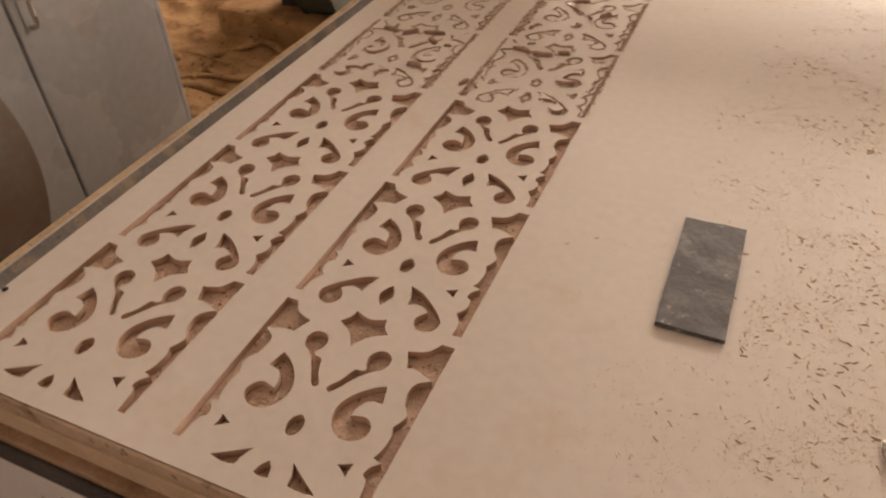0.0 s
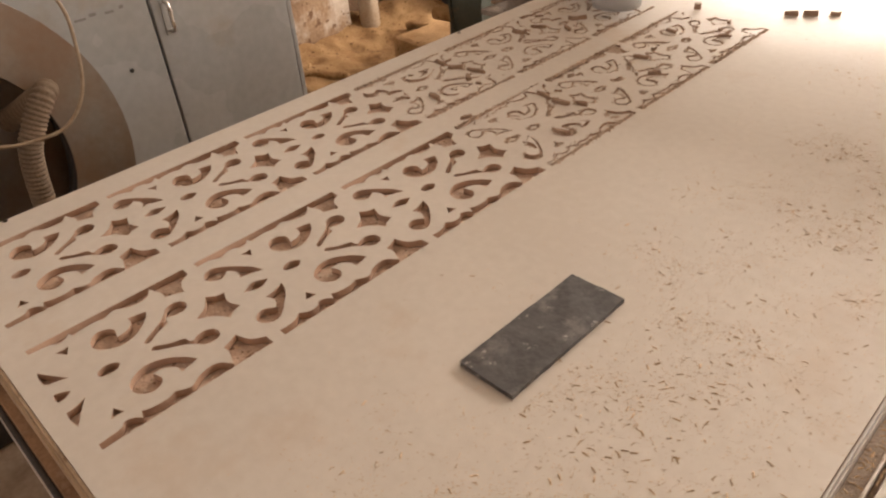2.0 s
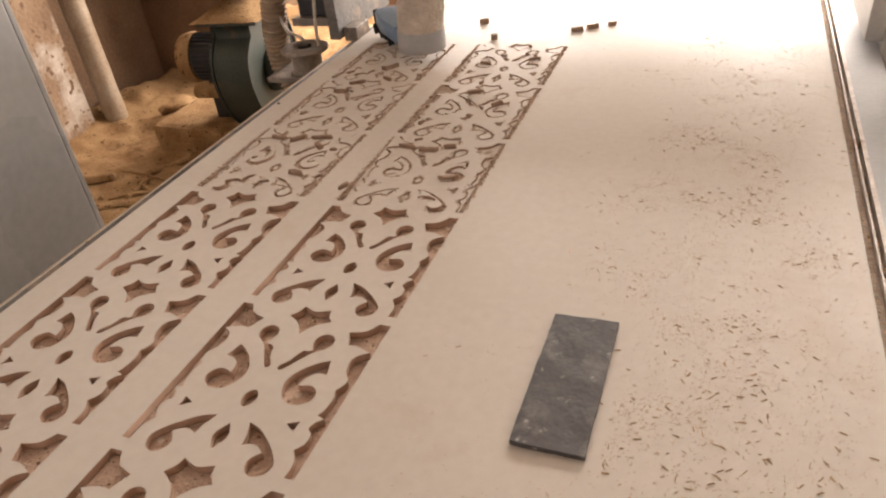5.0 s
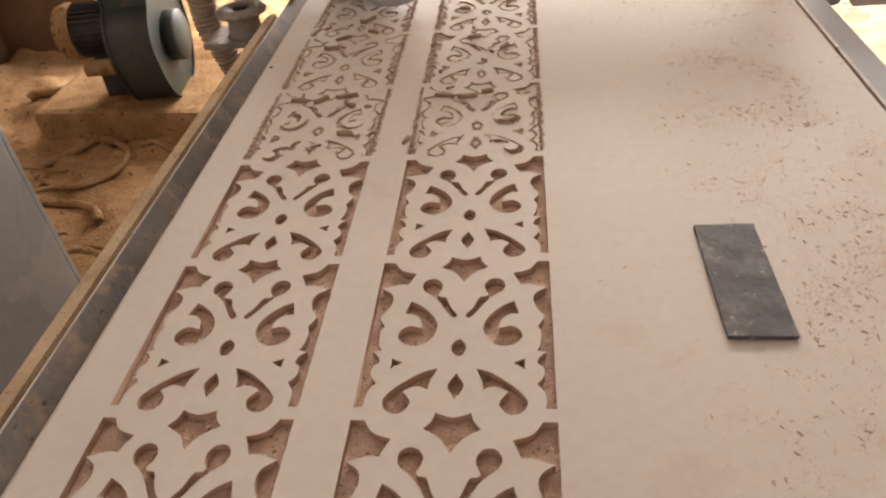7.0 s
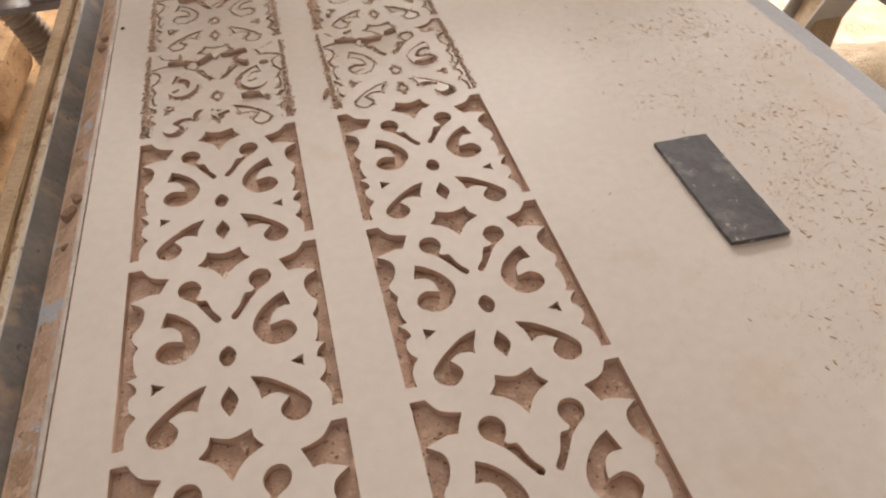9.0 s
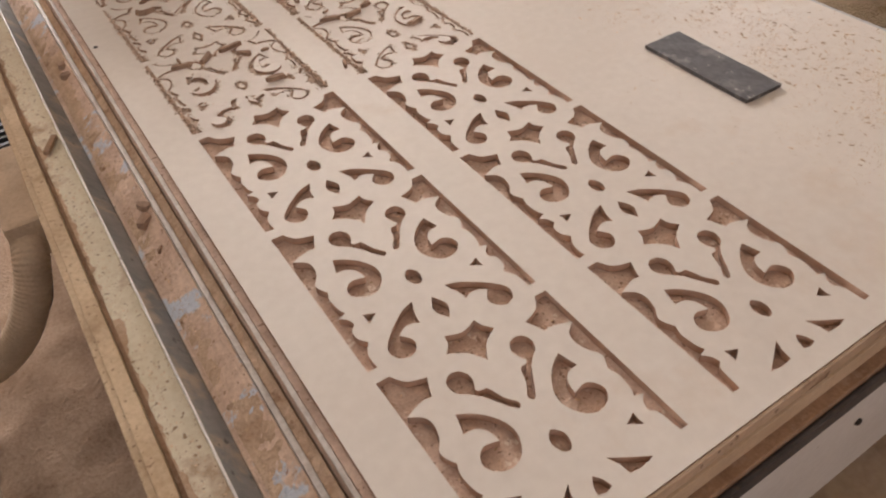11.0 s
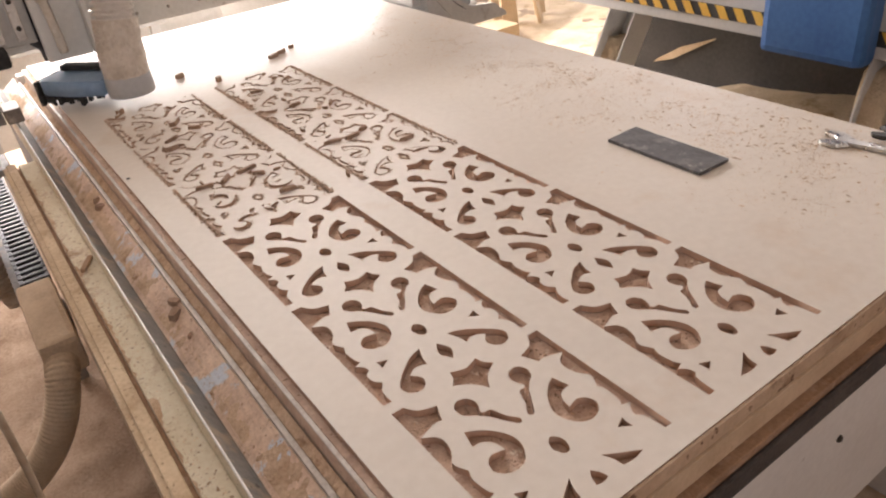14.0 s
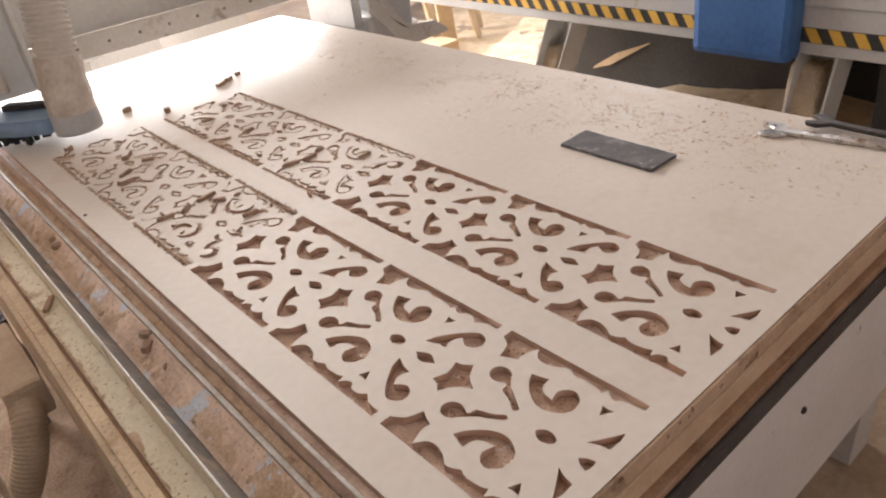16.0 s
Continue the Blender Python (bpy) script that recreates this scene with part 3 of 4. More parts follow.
for x, y, sx, sy, sz, turn in ((.337, 1.840, .030, .018, .015, 20), (.612, 1.786, .036, .022, .013, 25), (.650, 1.806, .034, .020, .014, 35), (.697, 1.834, .028, .013, .012, 30), (.406, 1.705, .020, .016, .016, 30), (.118, 1.671, .026, .018, .015, 40), (.20, 1.478, .05, .026, .012, 60), (.14, 1.319, .04, .03, .012, 20)):
    crumb(x, y, TOP + 0.0005, sx, sy, sz, turn, 0)
for x, y, sx, sy, sz, turn in ((.125, 1.055, .046, .014, .014, -8), (.172, 1.056, .044, .016, .016, 42), (.222, 1.068, .058, .014, .015, 14), (.235, 1.030, .03, .018, .014, -40), (.248, .915, .044, .017, .016, -6), (.425, 1.055, .05, .014, .014, -12), (.471, 1.047, .05, .016, .016, 8), (.510, 1.066, .034, .014, .014, 20), (.551, .945, .046, .016, .015, 16), (.366, .885, .03, .012, .012, 70), (.16, 1.37, .05, .014, .014, 30), (.225, 1.40, .036, .014, .014, -30), (.47, 1.34, .046, .015, .014, 10), (.54, 1.28, .034, .014, .014, 55), (.44, 1.52, .036, .014, .014, -15), (.55, 1.56, .03, .013, .012, 35)):
    crumb(x, y, TOP + 0.0005, sx * .92, sy * .72, sz * .55, turn, 0, True)
for k in range(14):
    sx, y = STRIPS[k % 2] + rng.uniform(-.09, .09), rng.uniform(0.86, 1.66)
    crumb(sx, y, TOP + 0.0005, rng.uniform(.010, .026), rng.uniform(.005, .010), rng.uniform(.004, .009), rng.uniform(0, 180), 0, k % 3 == 0)
for c in ((-.052, .772, .03, .02, .014, 35), (-.042, .80, .028, .016, .012, -40), (-.050, 1.30, .022, .018, .012, 20), (-.046, 1.34, .02, .016, .012, 70), (-.052, .70, .016, .006, .006, 55)):
    crumb(c[0], c[1], 0.7105 + .62 * (c[0] + .0748), c[2], c[3], c[4], c[5], 0, True)
bm = box(-.027, .027, -.005, .005, 0, .008, 0.001)
stick = part("wood_sliver", bm, M_BROWNBOARD)
stick.matrix_basis = pose(-.128, 1.13, .6935, 0, 0, 62)
tagged(stick, "brown wooden sliver lying in the cream tray", "sliver")

# ---------------------------------------------------------------- chips and dust on the board


def chips(name, count, place, size, z, mat, label, rise=0.24, slim=(0.18, 0.5)):
    verts, faces = [], []
    for _ in range(count):
        x, y = place()
        s = size()
        a, e = rng.uniform(0, 6.28), rng.uniform(*slim)
        base = len(verts)
        for dx, dy, dz in ((-1, -e, 0), (1, -e * .6, 0), (.8, e, 0), (-.7, e * .8, 0), (-.4, -e * .3, rise * .8), (.5, e * .2, rise)):
            verts.append((x + s * (dx * math.cos(a) - dy * math.sin(a)), y + s * (dx * math.sin(a) + dy * math.cos(a)), z + s * dz))
        faces += [tuple(base + i for i in f) for f in ((0, 3, 2, 1), (0, 1, 5, 4), (1, 2, 5), (2, 3, 4, 5), (3, 0, 4))]
    me = bpy.data.meshes.new(name)
    me.from_pydata(verts, [], faces)
    me.materials.append(mat)
    return tagged(new(name, me), label, "wood chips", kind="stuff")


def on_board():
    while True:
        y = rng.betavariate(1.2, 1.7) * 2.1 + 0.05
        x = rng.gauss(1.03, 0.115)
        if rng.random() > 0.2 + 2.2 * max(0, lumps(x, y, 9, 11)):
            continue
        if 0.66 < x < 1.21 and not (0.81 < x < 0.92 and 0.38 < y < 0.63):
            return x, y


chips("wood_chips", 1500, on_board, lambda: rng.choice((.0012, .0016, .0020, .0026, .0034, .0048)), TOP + 0.0003, M_CHIP, "scattered tan wood chips and splinters on the white board", 0.22, (0.08, 0.26))
near_pad = lambda: (rng.gauss(1.03, 0.06), rng.gauss(0.40, 0.15))
chips("fine_dust", 22000, on_board, lambda: rng.choice((.0004, .0006, .0008, .0012)), TOP + 0.0002, M_CHIP, "fine brown dust specks scattered beside the rubber pad")
chips("wood_chips", 260, near_pad, lambda: rng.choice((.0014, .0018, .0024, .0032, .0048)), TOP + 0.0003, M_CHIP, "tan wood chips gathered beside the rubber pad", 0.26, (0.08, 0.3))


def in_pockets():
    return rng.choice(STRIPS) + rng.uniform(-.115, .115), rng.uniform(0.04, 1.66)


chips("pocket_dust", 2200, in_pockets, lambda: rng.choice((.001, .0015, .002, .0028)), TOP - THICK - 0.0005, M_CHIP, "brown dust and crumbs lying in the routed openings")


def along_kerf():
    k = rng.choice((4, 5, 6))
    o = rng.choice(FAR_CELL)
    i = rng.randrange(len(o))
    f = rng.random()
    x, y = o[i - 1][0] * f + o[i][0] * (1 - f), o[i - 1][1] * f + o[i][1] * (1 - f)
    inward = -.0022 if x > 0 else .0022
    return rng.choice(STRIPS) + x + inward * .5 + rng.gauss(0, .0022), FIRST + CELL * k + y + rng.gauss(0, .0022)


def along_sides():
    side = rng.choice((-1, 1))
    k, y = rng.choice((4, 5, 6)), rng.uniform(-.256, .002)
    return rng.choice(STRIPS) + side * (.1165 + rng.gauss(0, .0024)), FIRST + CELL * k + y


FAR_CELL = cell(5)
for sx in STRIPS:
    heap("cut_dust", sx - .1192, sx + .1192, FIRST + CELL * 3 + .03, FIRST + CELL * 6, .006, lambda x, y: TOP - .0038 + .0036 * lumps(x, y, 55, 4), M_FLUFF, "brown fibre dust packed in the cuts")
chips("kerf_fluff", 9000, along_sides, lambda: rng.choice((.0010, .0015, .0021, .003)), TOP - 0.0004, M_FLUFF, "brown fibre fluff raised along the straight cut walls", 0.8)
chips("kerf_fluff", 16000, along_kerf, lambda: rng.choice((.0007, .0011, .0016, .0023)), TOP - 0.0006, M_FLUFF, "brown fibre fluff along the cut lines", 0.8)
chips("wood_chips", 1500, lambda: (rng.uniform(-.066, -.058), rng.uniform(-.02, 2.2)), lambda: rng.choice((.0008, .0012, .0018)), 0.7190, M_CHIP, "sawdust crumbs on the steel side beam")
chips("wood_chips", 1300, lambda: (-.150 + min(.040, abs(rng.gauss(0, .018))), rng.uniform(-.02, 1.7)), lambda: rng.choice((.0008, .0014, .002)), 0.6902, M_CHIP, "sawdust crumbs in the cream tray")
chips("wood_chips", 1500, lambda: (rng.choice((rng.uniform(1.2125, 1.2295), rng.uniform(1.2125, 1.2295), 1.2375)), rng.uniform(0, 2.4)), lambda: rng.choice((.001, .0015, .0025, .004)), TOP - 0.0358, M_CHIP, "sawdust on the machine's edge")

M_BROWNDUST = material("brown_sawdust_drift", (0.48, 0.33, 0.22), (0.70, 0.53, 0.38), 30, 160, 1.0, 0, 0.9, (0.30, 0.18, 0.11), 24, 0.58, 0.1, gloss=0.1, depth=0.008)
heap("sawdust_drift", -.1508, -.1085, -.015, 1.71, .0035, lambda x, y: .6842 + .0075 * (1 - (x + .1508) / .018) + .0050 * lumps(x, y, 14, 1) + .002 * lumps(x, y, 70, 2), M_BROWNDUST, "brown sawdust drifted along the cream tray")
heap("sawdust_drift", -.0740, -.0335, -.015, 2.5, .0035, lambda x, y: .7092 + .66 * (x + .0748) + .0035 * lumps(x, y, 9, 7) + .0018 * lumps(x, y, 60, 3), M_BROWNDUST, "thin patches of brown sawdust on the steel beam")
heap("sawdust_drift", -.0234, -.0090, -.015, 2.45, .003, lambda x, y: .7420 + .9 * max(0, x + .0200) + .0030 * lumps(x, y, 22, 7) + .0030 * lumps(x, y, 90, 3), M_BROWNDUST, "brown sawdust packed in the narrow channel beside the board")

# ---------------------------------------------------------------- pad, wrenches, nails
bm = bmesh.new()
bmesh.ops.create_grid(bm, x_segments=14, y_segments=34, size=0.5)
for v in bm.verts:
    x, y = v.co.x * 0.083, v.co.y * 0.223
    edge = max(abs(v.co.x), abs(v.co.y)) > 0.499
    wob = 0.0013 * noise.noise(Vector((x * 60, y * 60, 3))) if edge else 0
    v.co = Vector((x + wob, y + wob, 0.0065 + 0.0012 * noise.noise(Vector((x * 25, y * 25, 0))) + 0.003 * max(0, abs(y) / 0.113 - 0.8) * (1 if x * y > 0 else 0.3)))
made = bmesh.ops.extrude_face_region(bm, geom=list(bm.faces))
for v in made["geom"]:
    if isinstance(v, bmesh.types.BMVert):
        v.co.z = 0.0
bmesh.ops.recalc_face_normals(bm, faces=bm.faces)
pad = part("rubber_pad", bm, M_PAD)
pad.matrix_basis = pose(0.8635, 0.497, TOP + 0.0004, 0, 0, -0.3)
tagged(pad, "dusty black rubber pad lying on the white board", "rubber pad")


def wrench(name, label, mat, length, wide, x, y, z, rz, tilt=0):
    jaw = wide * 1.0
    o = [(0.0, -.32 * wide, 1), (length * .12, -.30 * wide), (length * .8, -.26 * wide), (length - jaw * .9, -.34 * wide), (length - jaw * .3, -.78 * wide), (length + .25 * jaw, -.72 * wide, 1), (length + .45 * jaw, -.42 * wide, 1), (length + .02 * jaw, -.25 * wide), (length - .18 * jaw, .0), (length + .05 * jaw, .24 * wide), (length + .40 * jaw, .48 * wide, 1), (length + .18 * jaw, .76 * wide, 1), (length - jaw * .35, .78 * wide), (length - jaw * .95, .34 * wide), (length * .8, .26 * wide), (length * .12, .30 * wide), (0.0, .32 * wide, 1)]
    ring = [(-.5 * wide + .85 * wide * math.cos(a), .85 * wide * math.sin(a)) for a in np.linspace(0, 2 * math.pi, 24, endpoint=False)]
    hole = [(-.5 * wide + .5 * wide * math.cos(a), .5 * wide * math.sin(a)) for a in np.linspace(0, 2 * math.pi, 12, endpoint=False)]
    t = thing(name, label, "wrench", x, y, z, rz)
    for n, bm in (("shank", plate([rounded(o)], 0, .008)), ("ring", plate([ring, hole], 0.0004, .0105))):
        bmesh.ops.remove_doubles(bm, verts=bm.verts, dist=1e-6)
        sharp = [e for e in bm.edges if len(e.link_faces) == 2 and e.calc_face_angle(0) > 1.2]
        bmesh.ops.bevel(bm, geom=sharp, offset=.0016, segments=2, affect="EDGES")
        ob = part(n, bm, mat, t)
        ob.rotation_euler = (radians(tilt), 0, 0)
    return t


wrench("wrench", "long scuffed chrome spanner lying on the white board", M_CHROME, .238, .042, 1.140, .066, TOP + .0006, 99)
wrench("wrench", "black steel hook spanner beside the chrome one", M_BLACKSTEEL, .196, .036, 1.163, .045, TOP + .0095, 88)

for x, y in ((.017, 1.229), (.013, .129), (.02, 2.2)):
    nail = part("nail", lathe([(.0016, -.004), (.0016, .001), (.0042, .0012), (.0038, .0026), (.001, .003)], 10), M_BLACKSTEEL)
    nail.matrix_basis = pose(x, y, TOP)
    tagged(nail, "dark nail head holding down the white board", "nail", "nails in the board")

# ---------------------------------------------------------------- gantry of the router
gantry = thing("router_gantry", "pale grey steel router gantry standing over the board", "gantry", -0.12, 1.9, 0.688)


def g(x0, x1, y0, y1, z0, z1, bevel=0.003, bm=None):
    return box(x0 + 0.12, x1 + 0.12, y0 - 1.9, y1 - 1.9, z0 - 0.688, z1 - 0.688, bevel, bm)


part("side_plate", g(-0.165, -0.13, 1.82, 2.20, 0.752, 1.30), M_GREYBLUE, gantry, "grey blue steel side plate")
part("side_plate", g(1.30, 1.34, 1.84, 2.16, 0.762, 1.30), M_GREYPAINT, gantry)
part("foot", g(1.3405, 1.46, 1.80, 2.14, 0.645, 0.80, 0.02), M_GREYPAINT, gantry)
part("carriage_block", g(-0.125, -0.08, 1.84, 1.93, 0.7420, 0.785), M_DARKDUST, gantry)
part("beam", g(-0.1295, 1.2995, 1.92, 2.12, 0.985, 1.27, 0.006), M_GREYPAINT, gantry, "pale grey steel cross beam")
part("beam_rail", g(-0.12, 1.29, 1.902, 1.9195, 0.915, 0.985, 0.002), M_GREYBEAM, gantry)
part("beam_rail", g(-0.12, 1.29, 1.902, 1.9195, 1.22, 1.26, 0.002), M_RAIL, gantry)
for k in range(14):
    bolt = lathe([(.0055, 0), (.0055, .003), (.003, .0045), (.001, .0045)], 8, turned(-0.07 + k * 0.1 + 0.12, 1.902 - 1.9, 0.951 - 0.688, 90))
    part("bolt", bolt, M_DARKDUST, gantry)
# drive at the side of the gantry
part("motor_bracket", g(-0.36, -0.166, 1.72, 1.86, 0.645, 0.662, 0.002), M_DARKDUST, gantry, "dusty pale steel bracket")
part("pulley", lathe([(.058, -.026), (.05, -.02), (.046, .028), (.05, .034), (.074, .040), (.076, .049), (.070, .053), (.03, .055), (.028, .047), (.001, .047)], 32, turned(-0.125, -0.11, 0)), M_DARKDUST, gantry, "round dusty dark steel pulley", True)
part("pulley_nut", box(-.018 - .125, .018 - .125, -.012 - .11, .012 - .11, .048, .060, .003), M_BLACKSTEEL, gantry)
part("motor", g(-0.31, -0.17, 1.90, 2.04, 0.80, 1.06, 0.008), M_MOTOR, gantry, "black drive motor")
part("motor_flange", g(-0.33, -0.166, 1.88, 2.06, 0.775, 0.799, 0.003), M_DARKDUST, gantry)
for pts in (((-.30, 1.99, 1.05), (-.36, 1.9, .98), (-.34, 1.84, .80), (-.25, 1.80, .76)), ((-.17, 2.0, 1.1), (-.19, 1.86, 1.0), (-.185, 1.79, .84), (-.20, 1.80, .72))):
    part("cable", tube([(x + .12, y - 1.9, z - .688) for x, y, z in pts], .005, 8), M_PIPE, gantry, "white cable loop", True)
hood = plate([rounded([(.0, .22, 1), (.0, .12), (.035, .03), (.10, -.075), (.16, -.115, 1), (.27, -.125, 1), (.33, -.17, 1), (.33, -.185, 1), (.10, -.185, 1), (-.035, -.02, 1), (-.04, .22, 1)], 6)], -.012, .012)
bmesh.ops.remove_doubles(hood, verts=hood.verts, dist=1e-6)
hood.transform(Matrix(((1, 0, 0, 1.385 + .12), (0, 0, -1, -.10), (0, 1, 0, .835 - .688), (0, 0, 0, 1))))
part("foot_hood", hood, M_GREYBEAM, gantry, "curved pale steel foot plate")
part("foot_motor", g(1.40, 1.575, 1.83, 1.99, 0.715, 1.05, 0.012), M_COOLGREY, gantry, "grey motor box on the foot")
part("foot_flange", lathe([(.085, 0), (.09, .006), (.09, .016), (.08, .022)], 28, turned(1.56 + .12, .03, .69 - .688)), M_GREYBEAM, gantry, smooth=True)
part("cable_chain", tube([(1.33 + .12, 1.82 - 1.9, .95), (1.36 + .12, 1.80 - 1.9, .30), (1.41 + .12, 1.80 - 1.9, .12), (1.52 + .12, 1.80 - 1.9, .02), (1.60 + .12, 1.82 - 1.9, -.02)], .012, 6), M_DARK, gantry, "dark curved cable")

# ---------------------------------------------------------------- dust shoe and spindle carriage
shoe = thing("dust_shoe", "blue dust extraction shoe with a taped ribbed hose over the board", "dust shoe", 0.285, 1.48, 0.8125)


def s(x, y, z):
    return (x - 0.285, y - 1.48, z - 0.8125)


AX = Vector((-0.24, 0.28, 0)).normalized()
SI = Vector((AX.y, -AX.x, 0))
body = [tuple((AX * a + SI * b)[:2]) for a, b in [(.04, -.060), (.05, 0), (.04, .060), (.15, .066), (.235, .056), (.252, .042), (.252, -.042), (.235, -.056), (.15, -.066)]]
bm = plate([body], .022, .064)
bmesh.ops.remove_doubles(bm, verts=bm.verts, dist=1e-6)
bmesh.ops.bevel(bm, geom=[e for e in bm.edges if len(e.link_faces) == 2 and e.calc_face_angle(0) > 1.2], offset=.004, segments=2, affect="EDGES")
part("body", bm, M_BLUE, shoe, "light blue enamelled plate body")
for a0, a1, w0, w, z0, z1 in ((.09, .235, .028, .062, .0645, .080), (.253, .266, -.054, .054, .004, .060)):
    m = Matrix(((AX.x, SI.x, 0, 0), (AX.y, SI.y, 0, 0), (0, 0, 1, 0), (0, 0, 0, 1)))
    part("rubber_flap", box(a0, a1, w0, w, z0, z1, .003, m=m), M_BRISTLE, shoe, "black rubber flap")
bm = None
for k in range(120):
    a, b = rng.uniform(.10, .262), rng.uniform(-.060, .060)
    bm = box(a - .003, a + .003, b - .003, b + .003, rng.uniform(-.006, .006), .0225, m=Matrix(((AX.x, SI.x, 0, 0), (AX.y, SI.y, 0, 0), (0, 0, 1, 0), (0, 0, 0, 1))), bm=bm)
tagged(part("brush", bm, M_BRISTLE, shoe, "ragged black bristles"), kind="stuff")
part("outlet", lathe([(.061, .012), (.062, .03), (.061, .062), (.055, .07)], 32), M_COOLGREY, shoe, "dusty grey outlet ring", True)
wrap = tube([(0, 0, .045), (.004, .003, .10), (.010, .008, .15), (.018, .013, .205)], .0595, 48, ragged=.003, steps=16)
for v in wrap.verts:
    # creases run slanting round the hose
    a = math.atan2(v.co.y, v.co.x)
    fold = noise.noise(Vector((math.cos(a) * 2.2, math.sin(a) * 2.2, v.co.z * 95 + a * .8)))
    out = Vector((math.cos(a), math.sin(a), 0))
    v.co += out * .0042 * (abs(fold) - .25)
part("tape_wrap", wrap, M_TAPE, shoe, "crumpled brown packing tape", False)
part("hose", tube([(.017, .012, .19), (.034, .028, .32), (.055, .06, .50), (.09, .12, .75)], .0535, 26, .009, .0135), M_HOSE, shoe, "ribbed grey plastic hose")
part("spindle_plate", box(.135 - .285, .255 - .285, 1.665 - 1.48, 1.69 - 1.48, .095, .70, .004), M_WHITESTEEL, shoe, "pale grey carriage plate")
part("carriage_side", box(.2555 - .285, .268 - .285, 1.62 - 1.48, 1.72 - 1.48, .095, .70, .003), M_WHITESTEEL, shoe)
part("spindle", lathe([(.028, -.0), (.03, .03), (.048, .05), (.05, .30)], 20, turned(*s(.16, 1.745, .90))), M_MOTOR, shoe, smooth=True)
part("air_cylinder", tube([s(.178, 1.648, .93), s(.176, 1.648, 1.0), s(.170, 1.648, 1.085)], .012, 12), M_PIPE, shoe, "white pneumatic cylinder", True)
part("cylinder_cap", tube([s(.171, 1.648, 1.07), s(.169, 1.648, 1.10)], .017, 12), M_PIPE, shoe, smooth=True)
part("air_hose", tube([s(.169, 1.648, 1.10), s(.16, 1.645, 1.15), s(.13, 1.65, 1.20), s(.10, 1.66, 1.36)], .008, 8), M_PIPE, shoe, smooth=True)
for rx in (.028, .082):
    part("carriage_rail", box(rx - .285, rx + .024 - .285, 1.668 - 1.48, 1.694 - 1.48, .165, .75, .003), M_RAIL, shoe)
    for k in range(6):
        part("bolt", lathe([(.007, 0), (.007, .004), (.003, .006)], 8, turned(rx + .012 - .285, 1.668 - 1.48, .20 + .07 * k, 90)), M_BLACKSTEEL, shoe)
part("carriage_block", box(.0 - .285, .13 - .285, 1.695 - 1.48, 1.76 - 1.48, .15, .70, .004), M_GREYPAINT, shoe)
part("dust_skirt", box(-.03 - .285, .045 - .285, 1.64 - 1.48, 1.69 - 1.48, .11, .164, .012), M_BRISTLE, shoe, "black dusty rubber skirt")

# ---------------------------------------------------------------- cabinet
cab = thing("steel_cabinet", "grey enamelled two-door steel cabinet beside the router", "cabinet", -0.908, 0.762, 0)
part("body", box(-.225, .205, -.44, .44, 0.03, 1.86, .004), M_CABINET, cab)
for y0, y1 in ((-.44, -.425), (.425, .44)):
    part("stile", box(.2055, .2265, y0, y1, .05, 1.845, .002), M_CABINET, cab, "narrow steel frame beside the door")
part("plinth", box(-.21, .195, -.43, .43, 0, .0295), M_DARK, cab)
for y0, y1, hy, n in ((-.422, -.004, -.035, 0), (.004, .422, .040, 1)):
    door = part("door", box(.2085, .228, y0, y1, .05, 1.845, .004), M_CABINET, cab, "grey steel door")
    if n:
        part("handle", tube([(.229, hy, .795), (.252, hy, .80), (.254, hy, .835), (.252, hy, .87), (.229, hy, .875)], .0055, 8), M_CHROME, door, "small chrome bow handle", True)
        part("handle_plate", box(.2285, .2305, hy - .013, hy + .013, .785, .885, .0005), M_CABINET, door)
    else:
        part("lock", lathe([(.006, 0), (.006, .003), (.003, .004)], 12, turned(.2285, -.100, .725, 0, 90)), M_BLACKSTEEL, door)
        for k, w in enumerate((.03, .018, .024, .012)):
            part("ink_mark", box(.2283, .2288, -.20 + .04 * k, -.20 + .04 * k + w, .883 + .004 * (k % 2), .889 + .006 * (k % 2)), M_INK, door, "faint handwritten grey scribble")

# ---------------------------------------------------------------- round fan housing by the cabinet
fan = thing("fan_housing", "pale grey round fan housing dulled by brown dust", "fan", -0.42, 0.085, 0, 0)
ring = [[(r * math.cos(2 * math.pi * k / 72), r * math.sin(2 * math.pi * k / 72)) for k in range(72)] for r in (.43, .29)]
for n, z0, z1, o, lab in (("face", .0, .006, ring, ""), ("rim", -.16, -.0005, [ring[0], [(x * .985, y * .985) for x, y in ring[0]]], ""), ("back", -.166, -.1605, ring[:1], ""), ("inlet_ring", -.05, -.0005, [[(x * 1.03, y * 1.03) for x, y in ring[1]], ring[1]], "dark inlet collar")):
    bm = plate(o, z0, z1)
    bmesh.ops.remove_doubles(bm, verts=bm.verts, dist=1e-6)
    bm.transform(Matrix(((0, 0, 1, 0), (1, 0, 0, 0), (0, 1, 0, .70), (0, 0, 0, 1))))
    part(n, bm, M_DARK if lab else M_PALEBEIGE, fan, lab)
part("stand", box(-.15, -.02, -.18, .18, 0, .30, .01), M_DARK, fan)
part("motor", lathe([(.10, -.03), (.13, 0), (.13, .07), (.05, .09)], 28, turned(-.14, -.02, .70, 0, 90)), M_DARK, fan, smooth=True)
part("inlet_hose", tube([(-.05, .20, .78), (.04, .27, .845), (.08, .262, .857), (.09, .215, .80), (.09, .185, .72), (.09, .16, .45), (.07, .12, .05)], .025, 18, .003, .010), M_DARKHOSE, fan, "dusty ribbed hose", True)
